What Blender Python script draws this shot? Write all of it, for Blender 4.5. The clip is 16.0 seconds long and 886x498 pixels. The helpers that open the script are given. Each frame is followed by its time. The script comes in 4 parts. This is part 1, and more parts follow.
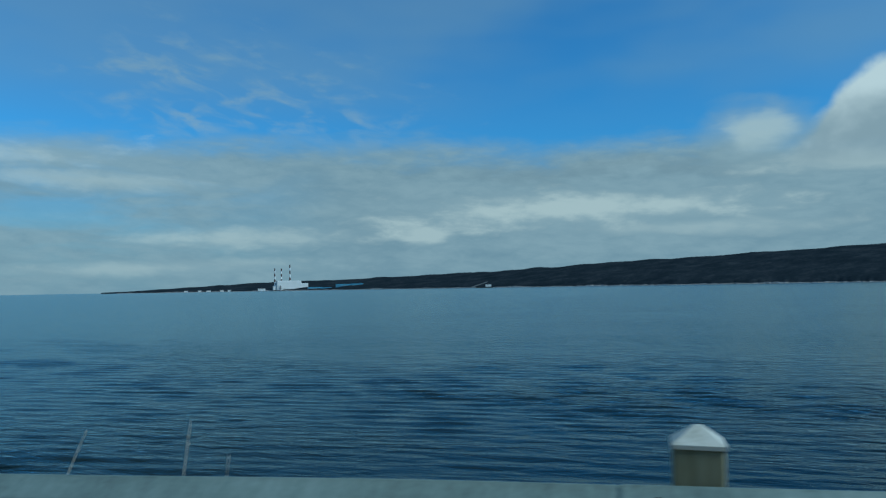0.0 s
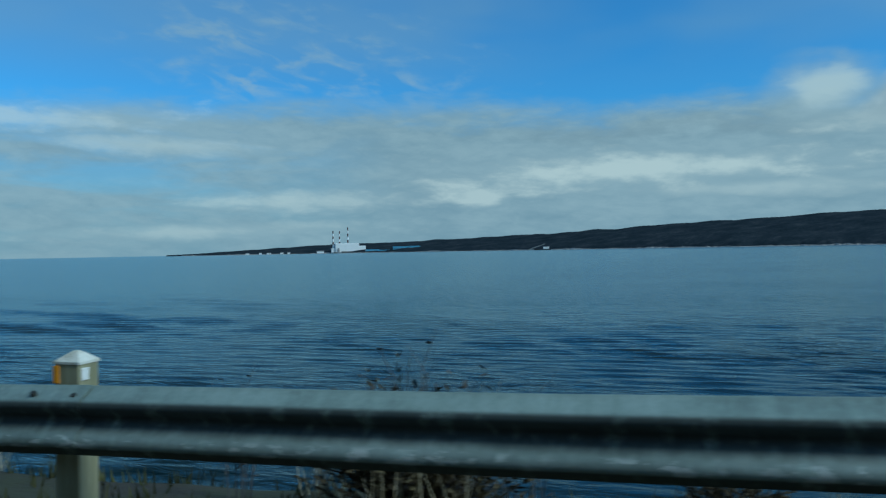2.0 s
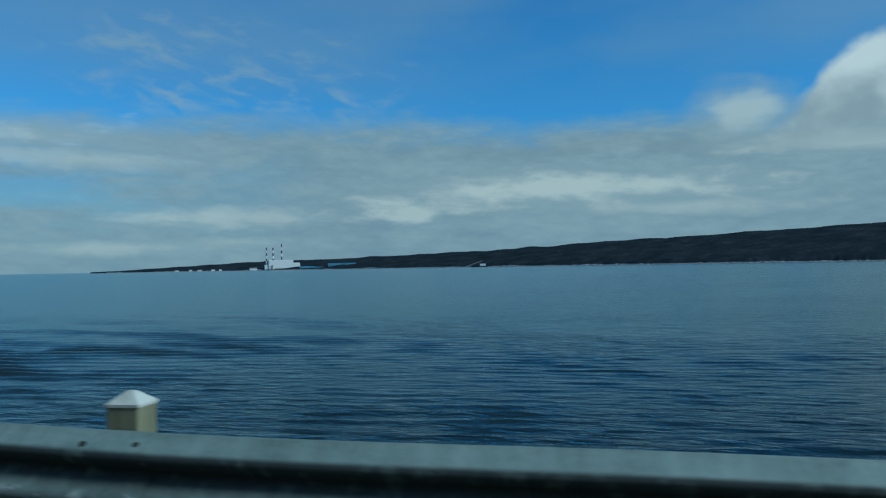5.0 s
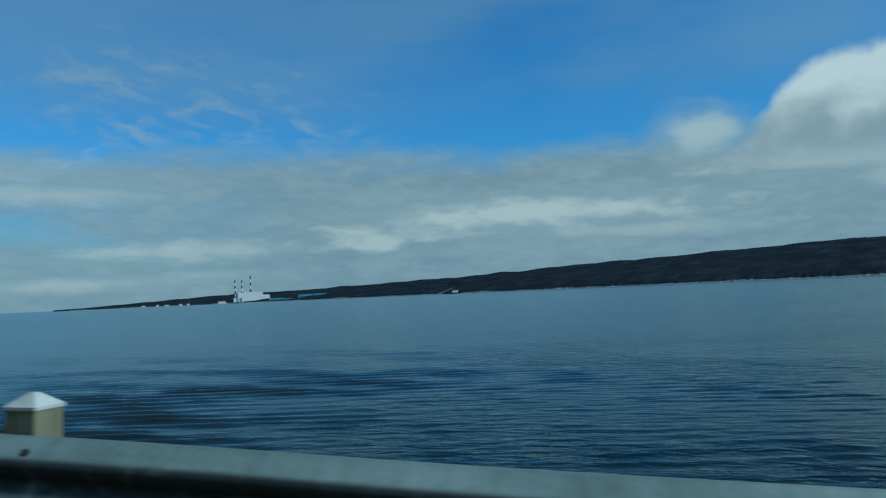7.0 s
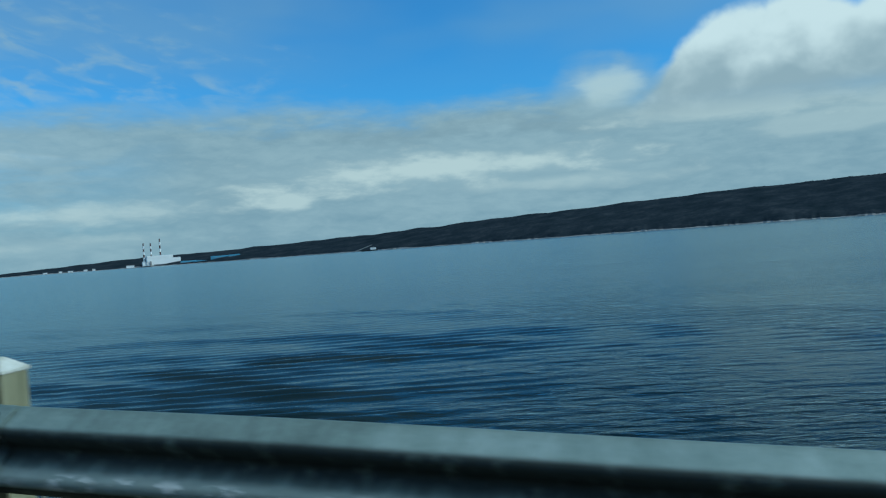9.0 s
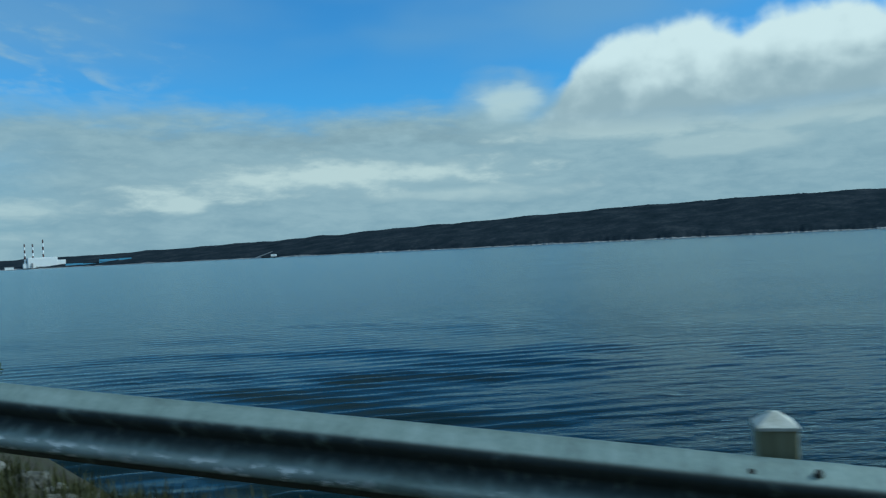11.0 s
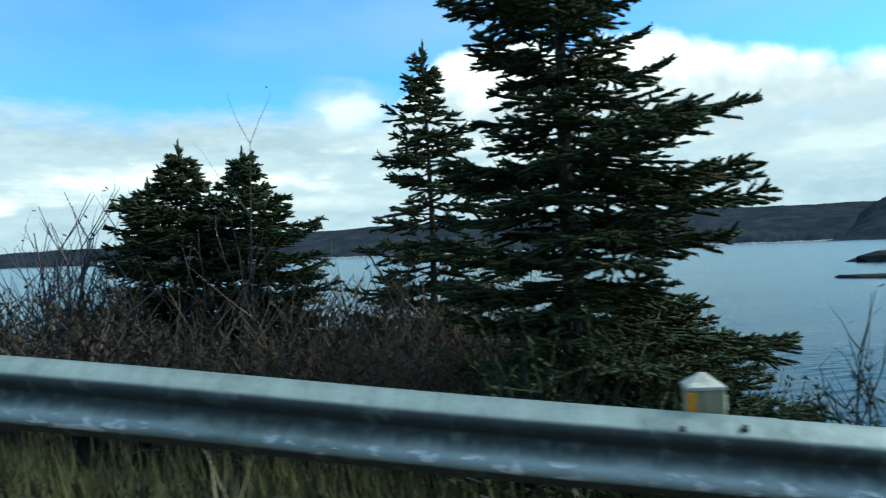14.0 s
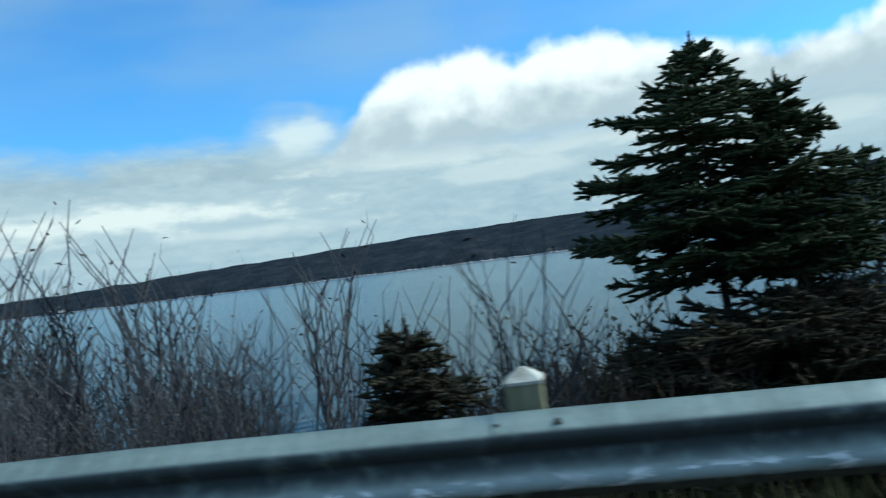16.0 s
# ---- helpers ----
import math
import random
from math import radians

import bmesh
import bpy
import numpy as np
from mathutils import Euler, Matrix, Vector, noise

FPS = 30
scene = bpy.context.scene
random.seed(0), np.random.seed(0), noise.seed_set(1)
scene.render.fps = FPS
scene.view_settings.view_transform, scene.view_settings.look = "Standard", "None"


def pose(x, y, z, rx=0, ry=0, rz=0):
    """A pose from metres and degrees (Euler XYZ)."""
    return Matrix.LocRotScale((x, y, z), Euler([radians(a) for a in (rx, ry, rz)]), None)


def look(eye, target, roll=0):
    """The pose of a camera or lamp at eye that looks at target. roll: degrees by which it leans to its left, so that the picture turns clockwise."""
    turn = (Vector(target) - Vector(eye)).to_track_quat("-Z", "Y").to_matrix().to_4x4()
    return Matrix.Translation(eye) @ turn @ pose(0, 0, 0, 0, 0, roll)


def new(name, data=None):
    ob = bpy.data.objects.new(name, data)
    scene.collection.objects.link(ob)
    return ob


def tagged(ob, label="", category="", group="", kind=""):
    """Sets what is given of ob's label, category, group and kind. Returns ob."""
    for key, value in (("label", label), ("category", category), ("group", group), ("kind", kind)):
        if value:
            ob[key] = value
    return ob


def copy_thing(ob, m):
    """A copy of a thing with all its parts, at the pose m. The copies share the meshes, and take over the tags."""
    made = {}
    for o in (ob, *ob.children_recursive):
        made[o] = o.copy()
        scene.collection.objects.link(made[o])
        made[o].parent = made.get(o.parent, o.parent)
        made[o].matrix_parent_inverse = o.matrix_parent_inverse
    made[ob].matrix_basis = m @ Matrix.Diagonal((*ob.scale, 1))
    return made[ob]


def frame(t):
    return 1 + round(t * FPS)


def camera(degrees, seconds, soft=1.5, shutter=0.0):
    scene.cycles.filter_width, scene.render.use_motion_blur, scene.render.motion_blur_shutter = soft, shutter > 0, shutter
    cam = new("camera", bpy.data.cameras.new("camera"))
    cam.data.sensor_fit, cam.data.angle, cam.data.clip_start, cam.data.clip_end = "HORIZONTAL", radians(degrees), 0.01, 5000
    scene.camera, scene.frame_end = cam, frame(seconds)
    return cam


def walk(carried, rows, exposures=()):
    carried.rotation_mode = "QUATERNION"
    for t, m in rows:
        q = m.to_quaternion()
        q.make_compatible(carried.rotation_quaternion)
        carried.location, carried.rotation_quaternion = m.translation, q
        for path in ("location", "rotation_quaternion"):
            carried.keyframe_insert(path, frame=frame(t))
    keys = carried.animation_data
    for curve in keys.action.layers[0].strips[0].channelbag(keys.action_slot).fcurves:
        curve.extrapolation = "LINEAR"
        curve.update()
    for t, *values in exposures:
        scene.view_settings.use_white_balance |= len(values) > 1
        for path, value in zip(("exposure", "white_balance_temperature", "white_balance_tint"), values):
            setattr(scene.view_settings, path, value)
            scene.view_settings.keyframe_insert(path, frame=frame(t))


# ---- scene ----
cam = camera(58.69, 16.0, soft=1.25, shutter=0.15)
# seconds, place in metres, turn in degrees
PATH = [
    (0.00, 0.015, -2.272, 0.558, 92.73, 1.01, 17.10),
    (0.50, -1.902, -2.509, 0.495, 90.49, 0.72, 17.58),
    (1.00, -3.842, -2.759, 0.436, 90.34, 2.45, 18.38),
    (1.50, -6.061, -3.034, 0.381, 91.16, 2.70, 20.20),
    (2.00, -8.360, -3.303, 0.320, 90.07, 1.08, 21.05),
    (2.50, -10.816, -3.535, 0.296, 89.04, 2.54, 19.92),
    (3.00, -13.385, -3.760, 0.263, 88.82, 2.25, 21.03),
    (3.50, -16.003, -3.944, 0.242, 90.21, 2.94, 20.41),
    (4.00, -18.887, -4.076, 0.251, 90.65, 3.76, 19.38),
    (4.50, -21.690, -4.178, 0.266, 93.02, 2.43, 20.06),
    (4.70, -22.803, -4.212, 0.273, 91.10, 0.71, 17.25),
    (6.80, -34.708, -4.313, 0.466, 93.16, 3.14, 12.41),
    (7.00, -35.836, -4.296, 0.520, 93.14, 2.65, 13.77),
    (7.50, -38.770, -4.245, 0.665, 91.09, 4.52, 10.65),
    (8.00, -41.605, -4.145, 0.818, 89.00, 3.50, 8.50),
    (8.50, -44.434, -3.996, 0.985, 89.04, 4.59, 9.69),
    (9.00, -47.212, -3.801, 1.187, 89.59, 4.24, 7.52),
    (9.50, -50.044, -3.549, 1.412, 89.67, 7.03, 7.19),
    (9.70, -51.183, -3.439, 1.493, 90.19, 5.59, 4.95),
    (11.80, -62.060, -1.326, 2.408, 89.35, 3.55, -1.51),
    (12.00, -63.053, -1.028, 2.505, 89.03, 3.92, -2.40),
    (12.50, -65.585, -0.262, 2.728, 89.67, 3.81, -5.52),
    (13.00, -68.071, 0.546, 2.946, 89.30, 2.28, -6.79),
    (13.50, -70.559, 1.414, 3.158, 90.27, 2.96, -8.71),
    (14.00, -73.020, 2.312, 3.330, 90.10, 2.09, -11.53),
    (14.50, -75.353, 3.251, 3.486, 89.68, 0.10, -13.72),
    (15.00, -77.910, 4.288, 3.615, 89.43, -0.34, -16.27),
    (15.50, -80.436, 5.390, 3.692, 89.58, 2.09, -17.05),
    (16.00, -83.023, 6.520, 3.766, 90.95, 7.19, -14.23),
]
EXPOSURE = [(0.0, -0.25, 5080, -11), (0.7, -0.2, 5080, -11), (1.5, -0.25, 5080, -11), (2.2, -0.08, 5080, -11), (3.7, -0.08, 5080, -11), (4.7, -0.3, 5080, -11), (6.8, -0.32, 5080, -11), (7.5, -0.18, 5100, -11), (8.2, -0.05, 5150, -11), (9.5, 0.06, 5200, -11),
            (12.0, 0.16, 5350, -11), (13.0, 0.28, 5450, -11), (13.5, 0.5, 5600, -9), (14.0, 1.05, 5950, -3), (14.5, 1.1, 6050, 0), (15.3, 1.0, 6050, 2), (16.0, 0.66, 5750, -2)]
walk(cam, [(row[0], pose(*row[1:])) for row in PATH], EXPOSURE)

# ---- alignment of the road and its guard rail: post by post ----
SPACING = 3.81
FIRST = -2
BEND = [-1.5, -1.8, -2.1, -1.9, -3.2, -4.2, -5.5, -4.2, -3.4, -2.4, -1.5, -0.4, 1.0, 3.6, 8.4, 11.1, 12.7, 14.2, 16.0, 18.5, 20.0, 22.2, 22.5, 21.2, 20.7, 20.7]
RAIL_Z = [0.23, 0.12, -0.00, -0.10, -0.20, -0.29, -0.36, -0.39, -0.37, -0.34, -0.26, -0.13, 0.08, 0.27, 0.49, 0.71, 0.93, 1.20, 1.53, 1.96, 2.34, 2.67, 2.99, 3.12, 3.18, 3.19]
SEA = -5.0
ROAD_DROP = 0.74


def smooth(a, b, x):
    t = min(1.0, max(0.0, (x - a) / (b - a)))
    return t * t * (3 - 2 * t)


def lay_posts():
    pts = [Vector((0, 0, 0))]
    for a in BEND[:-1]:
        a = radians(a)
        pts.append(pts[-1] + SPACING * Vector((-math.cos(a), math.sin(a), 0)))
    base = pts[-FIRST].copy()
    return [Vector((p.x - base.x, p.y - base.y, z)) for p, z in zip(pts, RAIL_Z)]


POSTS = lay_posts()


def along(k):
    """Place on the rail's top edge at post number k (may be a fraction), and the level direction towards the sea."""
    i = k - FIRST
    j = int(min(max(math.floor(i), 0), len(POSTS) - 2))
    a, b = POSTS[j], POSTS[j + 1]
    f = i - j
    p = a.lerp(b, min(max(f, -0.0), 1.0)) if 0 <= f <= 1 else a + (b - a) * f
    if f < 0 or f > 1:
        p.z = a.z if f < 0 else b.z
    m = BEND[j]
    if f < 0.5 and j > 0:
        m = BEND[j - 1] + (BEND[j] - BEND[j - 1]) * (f + 0.5)
    elif f >= 0.5 and j < len(POSTS) - 2:
        m = BEND[j] + (BEND[j + 1] - BEND[j]) * (min(f, 1.0) - 0.5)
    m = radians(m)
    return p, Vector((math.sin(m), math.cos(m), 0))


def bank(k, u):
    """Height of the ground u metres from the rail towards the sea."""
    p, n = along(k)
    road = p.z - ROAD_DROP
    if u <= 0.3:
        return road
    shelf = 0.2 + 7.3 * smooth(16.0, 18.8, k)   # gentle verge, then the steep drop
    start = 1.1 - 0.5 * smooth(10, 16, k)
    z = road - 0.12 * smooth(0.3, start, u)
    if u > start:
        v = u - start
        z -= 0.26 * min(v, shelf) + 0.85 * max(0.0, v - shelf) * smooth(0, 1.2, v - shelf)
    q = p + n * u
    amp = 0.12 * smooth(0.5, 3, u)
    z += amp * (noise.noise(Vector((q.x * 0.6, q.y * 0.6, 0))) + 0.6 * noise.noise(Vector((q.x * 1.9, q.y * 1.9, 5))))
    return max(z, SEA - 1.6)


def spot(k, u, dz=0.0):
    p, n = along(k)
    return Vector((p.x + n.x * u, p.y + n.y * u, bank(k, u) + dz))


# ---- sun and sky ----
SUN_EL, SUN_AZ = 38.0, -94.0   # azimuth in degrees from +y, positive towards -x
sun = new("sun", bpy.data.lights.new("sun", "SUN"))
sun.data.energy, sun.data.angle, sun.data.color = 2.2, radians(14.0), (1.0, 0.95, 0.86)
sun_from = Vector((-math.sin(radians(SUN_AZ)) * math.cos(radians(SUN_EL)), math.cos(radians(SUN_AZ)) * math.cos(radians(SUN_EL)), math.sin(radians(SUN_EL))))
sun.matrix_world = look(sun_from * 200, (0, 0, 0))

world = bpy.data.worlds.new("sky")
scene.world = world
world.use_nodes = True


class Graph:
    """Small helper for node trees: numbers and sockets mix freely."""

    def __init__(self, tree):
        self.tree, self.nodes, self.links = tree, tree.nodes, tree.links

    def put(self, socket, value):
        if isinstance(value, bpy.types.NodeSocket):
            self.links.new(value, socket)
        elif value is not None:
            socket.default_value = value

    def math(self, op, a, b=None, c=None, clamp=False):
        n = self.nodes.new("ShaderNodeMath")
        n.operation, n.use_clamp = op, clamp
        for s, v in zip(n.inputs, (a, b, c)):
            self.put(s, v)
        return n.outputs[0]

    def add(self, a, b):
        return self.math("ADD", a, b)

    def sub(self, a, b):
        return self.math("SUBTRACT", a, b)

    def mul(self, a, b):
        return self.math("MULTIPLY", a, b)

    def step(self, a, b, x):
        n = self.nodes.new("ShaderNodeMapRange")
        n.interpolation_type = "SMOOTHSTEP"
        for s, v in zip(n.inputs[:5], (x, a, b, 0.0, 1.0)):
            self.put(s, v)
        return n.outputs[0]

    def vec(self, x, y, z=0.0):
        n = self.nodes.new("ShaderNodeCombineXYZ")
        for s, v in zip(n.inputs, (x, y, z)):
            self.put(s, v)
        return n.outputs[0]

    def noise(self, vector, scale=1.0, detail=4.0, rough=0.5, distortion=0.0):
        n = self.nodes.new("ShaderNodeTexNoise")
        self.put(n.inputs["Vector"], vector)
        n.inputs["Scale"].default_value, n.inputs["Detail"].default_value = scale, detail
        n.inputs["Roughness"].default_value, n.inputs["Distortion"].default_value = rough, distortion
        return n.outputs["Fac"]

    def mix(self, fac, a, b, blend="MIX"):
        n = self.nodes.new("ShaderNodeMix")
        n.data_type, n.blend_type = "RGBA", blend
        self.put(n.inputs[0], fac)
        for s, v in ((n.inputs[6], a), (n.inputs[7], b)):
            self.put(s, (*v, 1) if isinstance(v, tuple) and len(v) == 3 else v)
        return n.outputs[2]

    def ramp(self, fac, stops):
        n = self.nodes.new("ShaderNodeValToRGB")
        self.put(n.inputs[0], fac)
        e = n.color_ramp.elements
        while len(e) < len(stops):
            e.new(0.5)
        for el, (p, c) in zip(e, stops):
            el.position, el.color = p, (*c, 1)
        return n.outputs[0]


def paint_sky():
    g = Graph(world.node_tree)
    back = next(n for n in g.nodes if n.type == "BACKGROUND")
    sky = g.nodes.new("ShaderNodeTexSky")
    sky.sky_type, sky.sun_disc = "NISHITA", False
    sky.sun_elevation, sky.sun_rotation = radians(SUN_EL), radians(-SUN_AZ)
    sky.air_density, sky.dust_density, sky.ozone_density = 1.0, 0.4, 2.0
    d = g.nodes.new("ShaderNodeTexCoord").outputs["Generated"]
    xyz = g.nodes.new("ShaderNodeSeparateXYZ")
    g.links.new(d, xyz.inputs[0])
    x, y, z = xyz.outputs
    az = g.mul(g.math("ARCTAN2", g.mul(x, -1.0), y), 57.2958)
    el = g.mul(g.math("ARCSINE", z), 57.2958)
    # air: the clear sky, deeper overhead than near the horizon
    air = g.mix(1.0, sky.outputs[0], (0.46, 0.88, 1.22), "MULTIPLY")
    # soft masses of the low layer, long streaks and billows
    streak = g.noise(g.vec(g.mul(az, 0.10), g.sub(g.mul(el, 0.50), g.mul(az, 0.02)), 1.7), 1.0, 5.0, 0.52, 0.3)
    broad = g.noise(g.vec(g.mul(az, 0.05), g.mul(el, 0.14), 7.3), 1.0, 3.0, 0.5)
    billow = g.noise(g.vec(g.mul(az, 0.33), g.mul(el, 0.42), 3.1), 1.0, 3.0, 0.42, 0.2)
    fluff = g.noise(g.vec(g.mul(az, 0.26), g.mul(el, 0.75), 9.4), 1.0, 5.0, 0.55, 0.3)
    mottle = g.noise(g.vec(g.mul(az, 0.55), g.sub(g.mul(el, 1.5), g.mul(az, 0.05)), 2.2), 1.0, 5.0, 0.6, 0.3)
    warp = g.add(g.mul(g.sub(streak, 0.5), 3.2), g.mul(g.sub(fluff, 0.5), 2.6))

    def stroke(a0, e0, wide, high, slope, soft=0.75):
        """A soft-edged, frayed lens of cloud."""
        da = g.math("DIVIDE", g.sub(az, a0), wide)
        de = g.math("DIVIDE", g.sub(g.sub(el, e0), g.mul(g.sub(az, a0), slope)), high)
        r = g.add(g.math("SQRT", g.add(g.mul(da, da), g.mul(de, de))), warp)
        return g.step(1.45, 0.75 - soft, g.add(r, g.mul(g.sub(mottle, 0.5), 1.5)))

    # low layer with a soft upper edge near ten degrees, breaking up to the west
    edge = g.add(g.add(9.8, g.mul(g.sub(broad, 0.5), 3.5)), g.add(g.mul(g.sub(fluff, 0.5), 2.6), g.mul(g.sub(streak, 0.5), 2.5)))
    low = g.step(g.add(edge, 1.3), g.sub(edge, 1.6), el)
    west = g.step(22.0, 40.0, az)
    body = g.step(0.30, 0.62, g.add(streak, g.mul(g.sub(fluff, 0.5), 0.25)))
    low = g.mul(low, g.sub(1.0, g.mul(west, g.sub(0.42, g.mul(body, 0.36)))))
    tone = g.step(0.32, 0.68, g.add(g.mul(streak, 0.35), g.add(g.mul(fluff, 0.3), g.mul(mottle, 0.35))))
    low_colour = g.mix(tone, (2.45, 3.18, 3.62), (3.5, 4.12, 4.35))
    dark = g.math("MAXIMUM", stroke(4.0, 8.5, 13.0, 1.2, 0.0, 1.0), g.mul(stroke(47.0, 6.9, 7.0, 1.0, -0.03), 0.7))
    low_colour = g.mix(g.mul(dark, 0.55), low_colour, (2.6, 3.1, 3.35))
    # sunlit lanes in it
    lit = None
    for a0, e0, wide, high, slope, much in ((6.0, 5.35, 12.5, 1.25, 0.01, 1.0), (-1.0, 3.9, 7.0, 0.6, 0.0, 0.55), (17.9, 3.7, 1.3, 0.6, 0.0, 0.9), (-12.5, 7.7, 6.5, 0.9, 0.03, 0.75), (-20.0, 6.2, 5.5, 0.8, 0.0, 0.5),
                                            (-27.0, 7.3, 6.0, 0.8, 0.0, 0.6), (44.5, 9.2, 8.0, 1.0, 0.0, 0.7), (40.0, 7.5, 7.0, 0.7, 0.02, 0.6), (32.5, 3.6, 6.0, 0.65, -0.02, 0.75), (38.0, 1.6, 9.0, 0.5, -0.01, 0.6), (-40.0, 6.0, 9.0, 1.2, 0.0, 0.5)):
        m = g.mul(stroke(a0, e0, wide, high, slope), much)
        lit = m if lit is None else g.math("MAXIMUM", lit, m)
    # haze just above the sea
    haze = g.step(7.0, 0.0, el)
    col = g.mix(g.mul(haze, 0.85), air, (2.5, 3.4, 4.0))
    col = g.mix(low, col, low_colour)
    col = g.mix(g.mul(lit, 0.95), col, (5.7, 5.85, 5.5))
    # high thin wisps in rippled patches
    wisp = g.noise(g.vec(g.add(g.mul(az, 0.30), g.mul(el, 0.12)), g.sub(g.mul(el, 0.85), g.mul(az, 0.2)), 4.4), 1.0, 3.0, 0.5, 0.5)
    field = g.math("MAXIMUM", stroke(32.0, 13.4, 9.0, 3.2, 0.0, 1.1), g.mul(stroke(22.5, 12.6, 4.5, 2.2, 0.0, 1.1), 0.8))
    veil = g.mul(g.step(0.42, 0.66, wisp), field)
    col = g.mix(g.mul(veil, 0.6), col, (3.9, 4.5, 4.9))
    grey = g.mul(g.step(0.30, 0.70, g.add(broad, g.mul(g.step(10.0, 36.0, az), 0.22))), g.step(10.0, 16.0, el))
    col = g.mix(g.mul(grey, 0.42), col, (2.6, 3.5, 4.2))
    # heap cloud with a hard sunlit head and a grey foot
    reach = g.math("DIVIDE", g.sub(-4.3, az), 50.0)
    tops = ((0.0, 7.5), (0.05, 8.6), (0.085, 10.4), (0.12, 12.6), (0.155, 13.9), (0.22, 14.4), (0.29, 15.0), (0.335, 13.5), (0.39, 14.6), (0.46, 14.6), (0.54, 13.3), (0.64, 12.3), (0.69, 11.5), (0.76, 11.7), (0.80, 12.0), (0.84, 14.4), (0.9, 16.0))
    head = g.mul(g.ramp(reach, [(a, (h / 20, h / 20, h / 20)) for a, h in tops]), 20.0)
    lumps = g.noise(g.vec(g.mul(az, 0.6), g.mul(el, 0.7), 5.1), 1.0, 3.0, 0.45, 0.2)
    head = g.add(head, g.add(g.mul(g.sub(lumps, 0.5), 1.6), g.mul(g.sub(billow, 0.5), 0.7)))
    heap = g.mul(g.step(-0.5, 0.9, g.sub(head, el)), g.mul(g.step(-5.0, -9.0, az), g.step(6.5, 9.2, el)))
    bright = g.step(8.7, 13.2, g.add(el, g.add(g.mul(g.sub(billow, 0.5), 5.5), g.mul(g.sub(lumps, 0.5), 2.6))))
    heap_colour = g.mix(bright, (3.4, 3.85, 4.05), (7.0, 7.0, 6.7))
    col = g.mix(heap, col, heap_colour)
    # one small puff before it
    da, de = g.math("DIVIDE", g.add(az, 4.9), 3.0), g.math("DIVIDE", g.sub(el, 10.1), 1.7)
    r = g.math("SQRT", g.add(g.mul(da, da), g.mul(de, de)))
    puff = g.step(1.75, 0.05, g.add(r, g.add(g.mul(g.sub(billow, 0.5), 1.2), g.mul(g.sub(fluff, 0.5), 1.2))))
    col = g.mix(g.mul(puff, 0.9), col, g.mix(g.step(0.35, 1.0, puff), (3.5, 4.1, 4.35), (5.2, 5.5, 5.3)))
    # broken cloud over the rest of the sky
    over = g.mul(g.step(0.40, 0.60, g.noise(d, 2.2, 6.0, 0.55)), g.step(26.0, 42.0, el))
    col = g.mix(g.mul(over, 0.8), col, (3.3, 3.7, 3.8))
    g.links.new(col, back.inputs[0])
    back.inputs[1].default_value = 0.1


paint_sky()


# ---- materials ----
def material(name, colours, scale=4.0, fine=40.0, rough=0.8, metal=0.0, bump=0.3, bump_size=0.02, spread=(0.3, 0.7), stretch=(1, 1, 1), coords="Object", by_object=0.0, spec=0.5):
    m = bpy.data.materials.new(name)
    m.use_nodes = True
    g = Graph(m.node_tree)
    b = next(n for n in g.nodes if n.type == "BSDF_PRINCIPLED")
    tc = g.nodes.new("ShaderNodeTexCoord").outputs[coords]
    mp = g.nodes.new("ShaderNodeMapping")
    g.links.new(tc, mp.inputs[0])
    mp.inputs["Scale"].default_value = stretch
    v = mp.outputs[0]
    big, small = g.noise(v, scale, 5.0, 0.6), g.noise(v, fine, 4.0, 0.6)
    f = g.add(g.mul(big, 0.65), g.mul(small, 0.35))
    if by_object:
        f = g.add(f, g.mul(g.sub(g.nodes.new("ShaderNodeObjectInfo").outputs["Random"], 0.5), by_object))
    k = len(colours) - 1
    col = g.ramp(f, [(spread[0] + (spread[1] - spread[0]) * i / max(k, 1), c) for i, c in enumerate(colours)])
    g.links.new(col, b.inputs["Base Color"])
    g.put(b.inputs["Roughness"], g.add(rough - 0.1, g.mul(small, 0.2)))
    b.inputs["Metallic"].default_value = metal
    b.inputs["Specular IOR Level"].default_value = spec
    if bump:
        bn = g.nodes.new("ShaderNodeBump")
        bn.inputs["Strength"].default_value, bn.inputs["Distance"].default_value = bump, bump_size
        g.links.new(g.add(g.mul(big, 0.4), g.mul(small, 0.6)), bn.inputs["Height"])
        g.links.new(bn.outputs[0], b.inputs["Normal"])
    return m


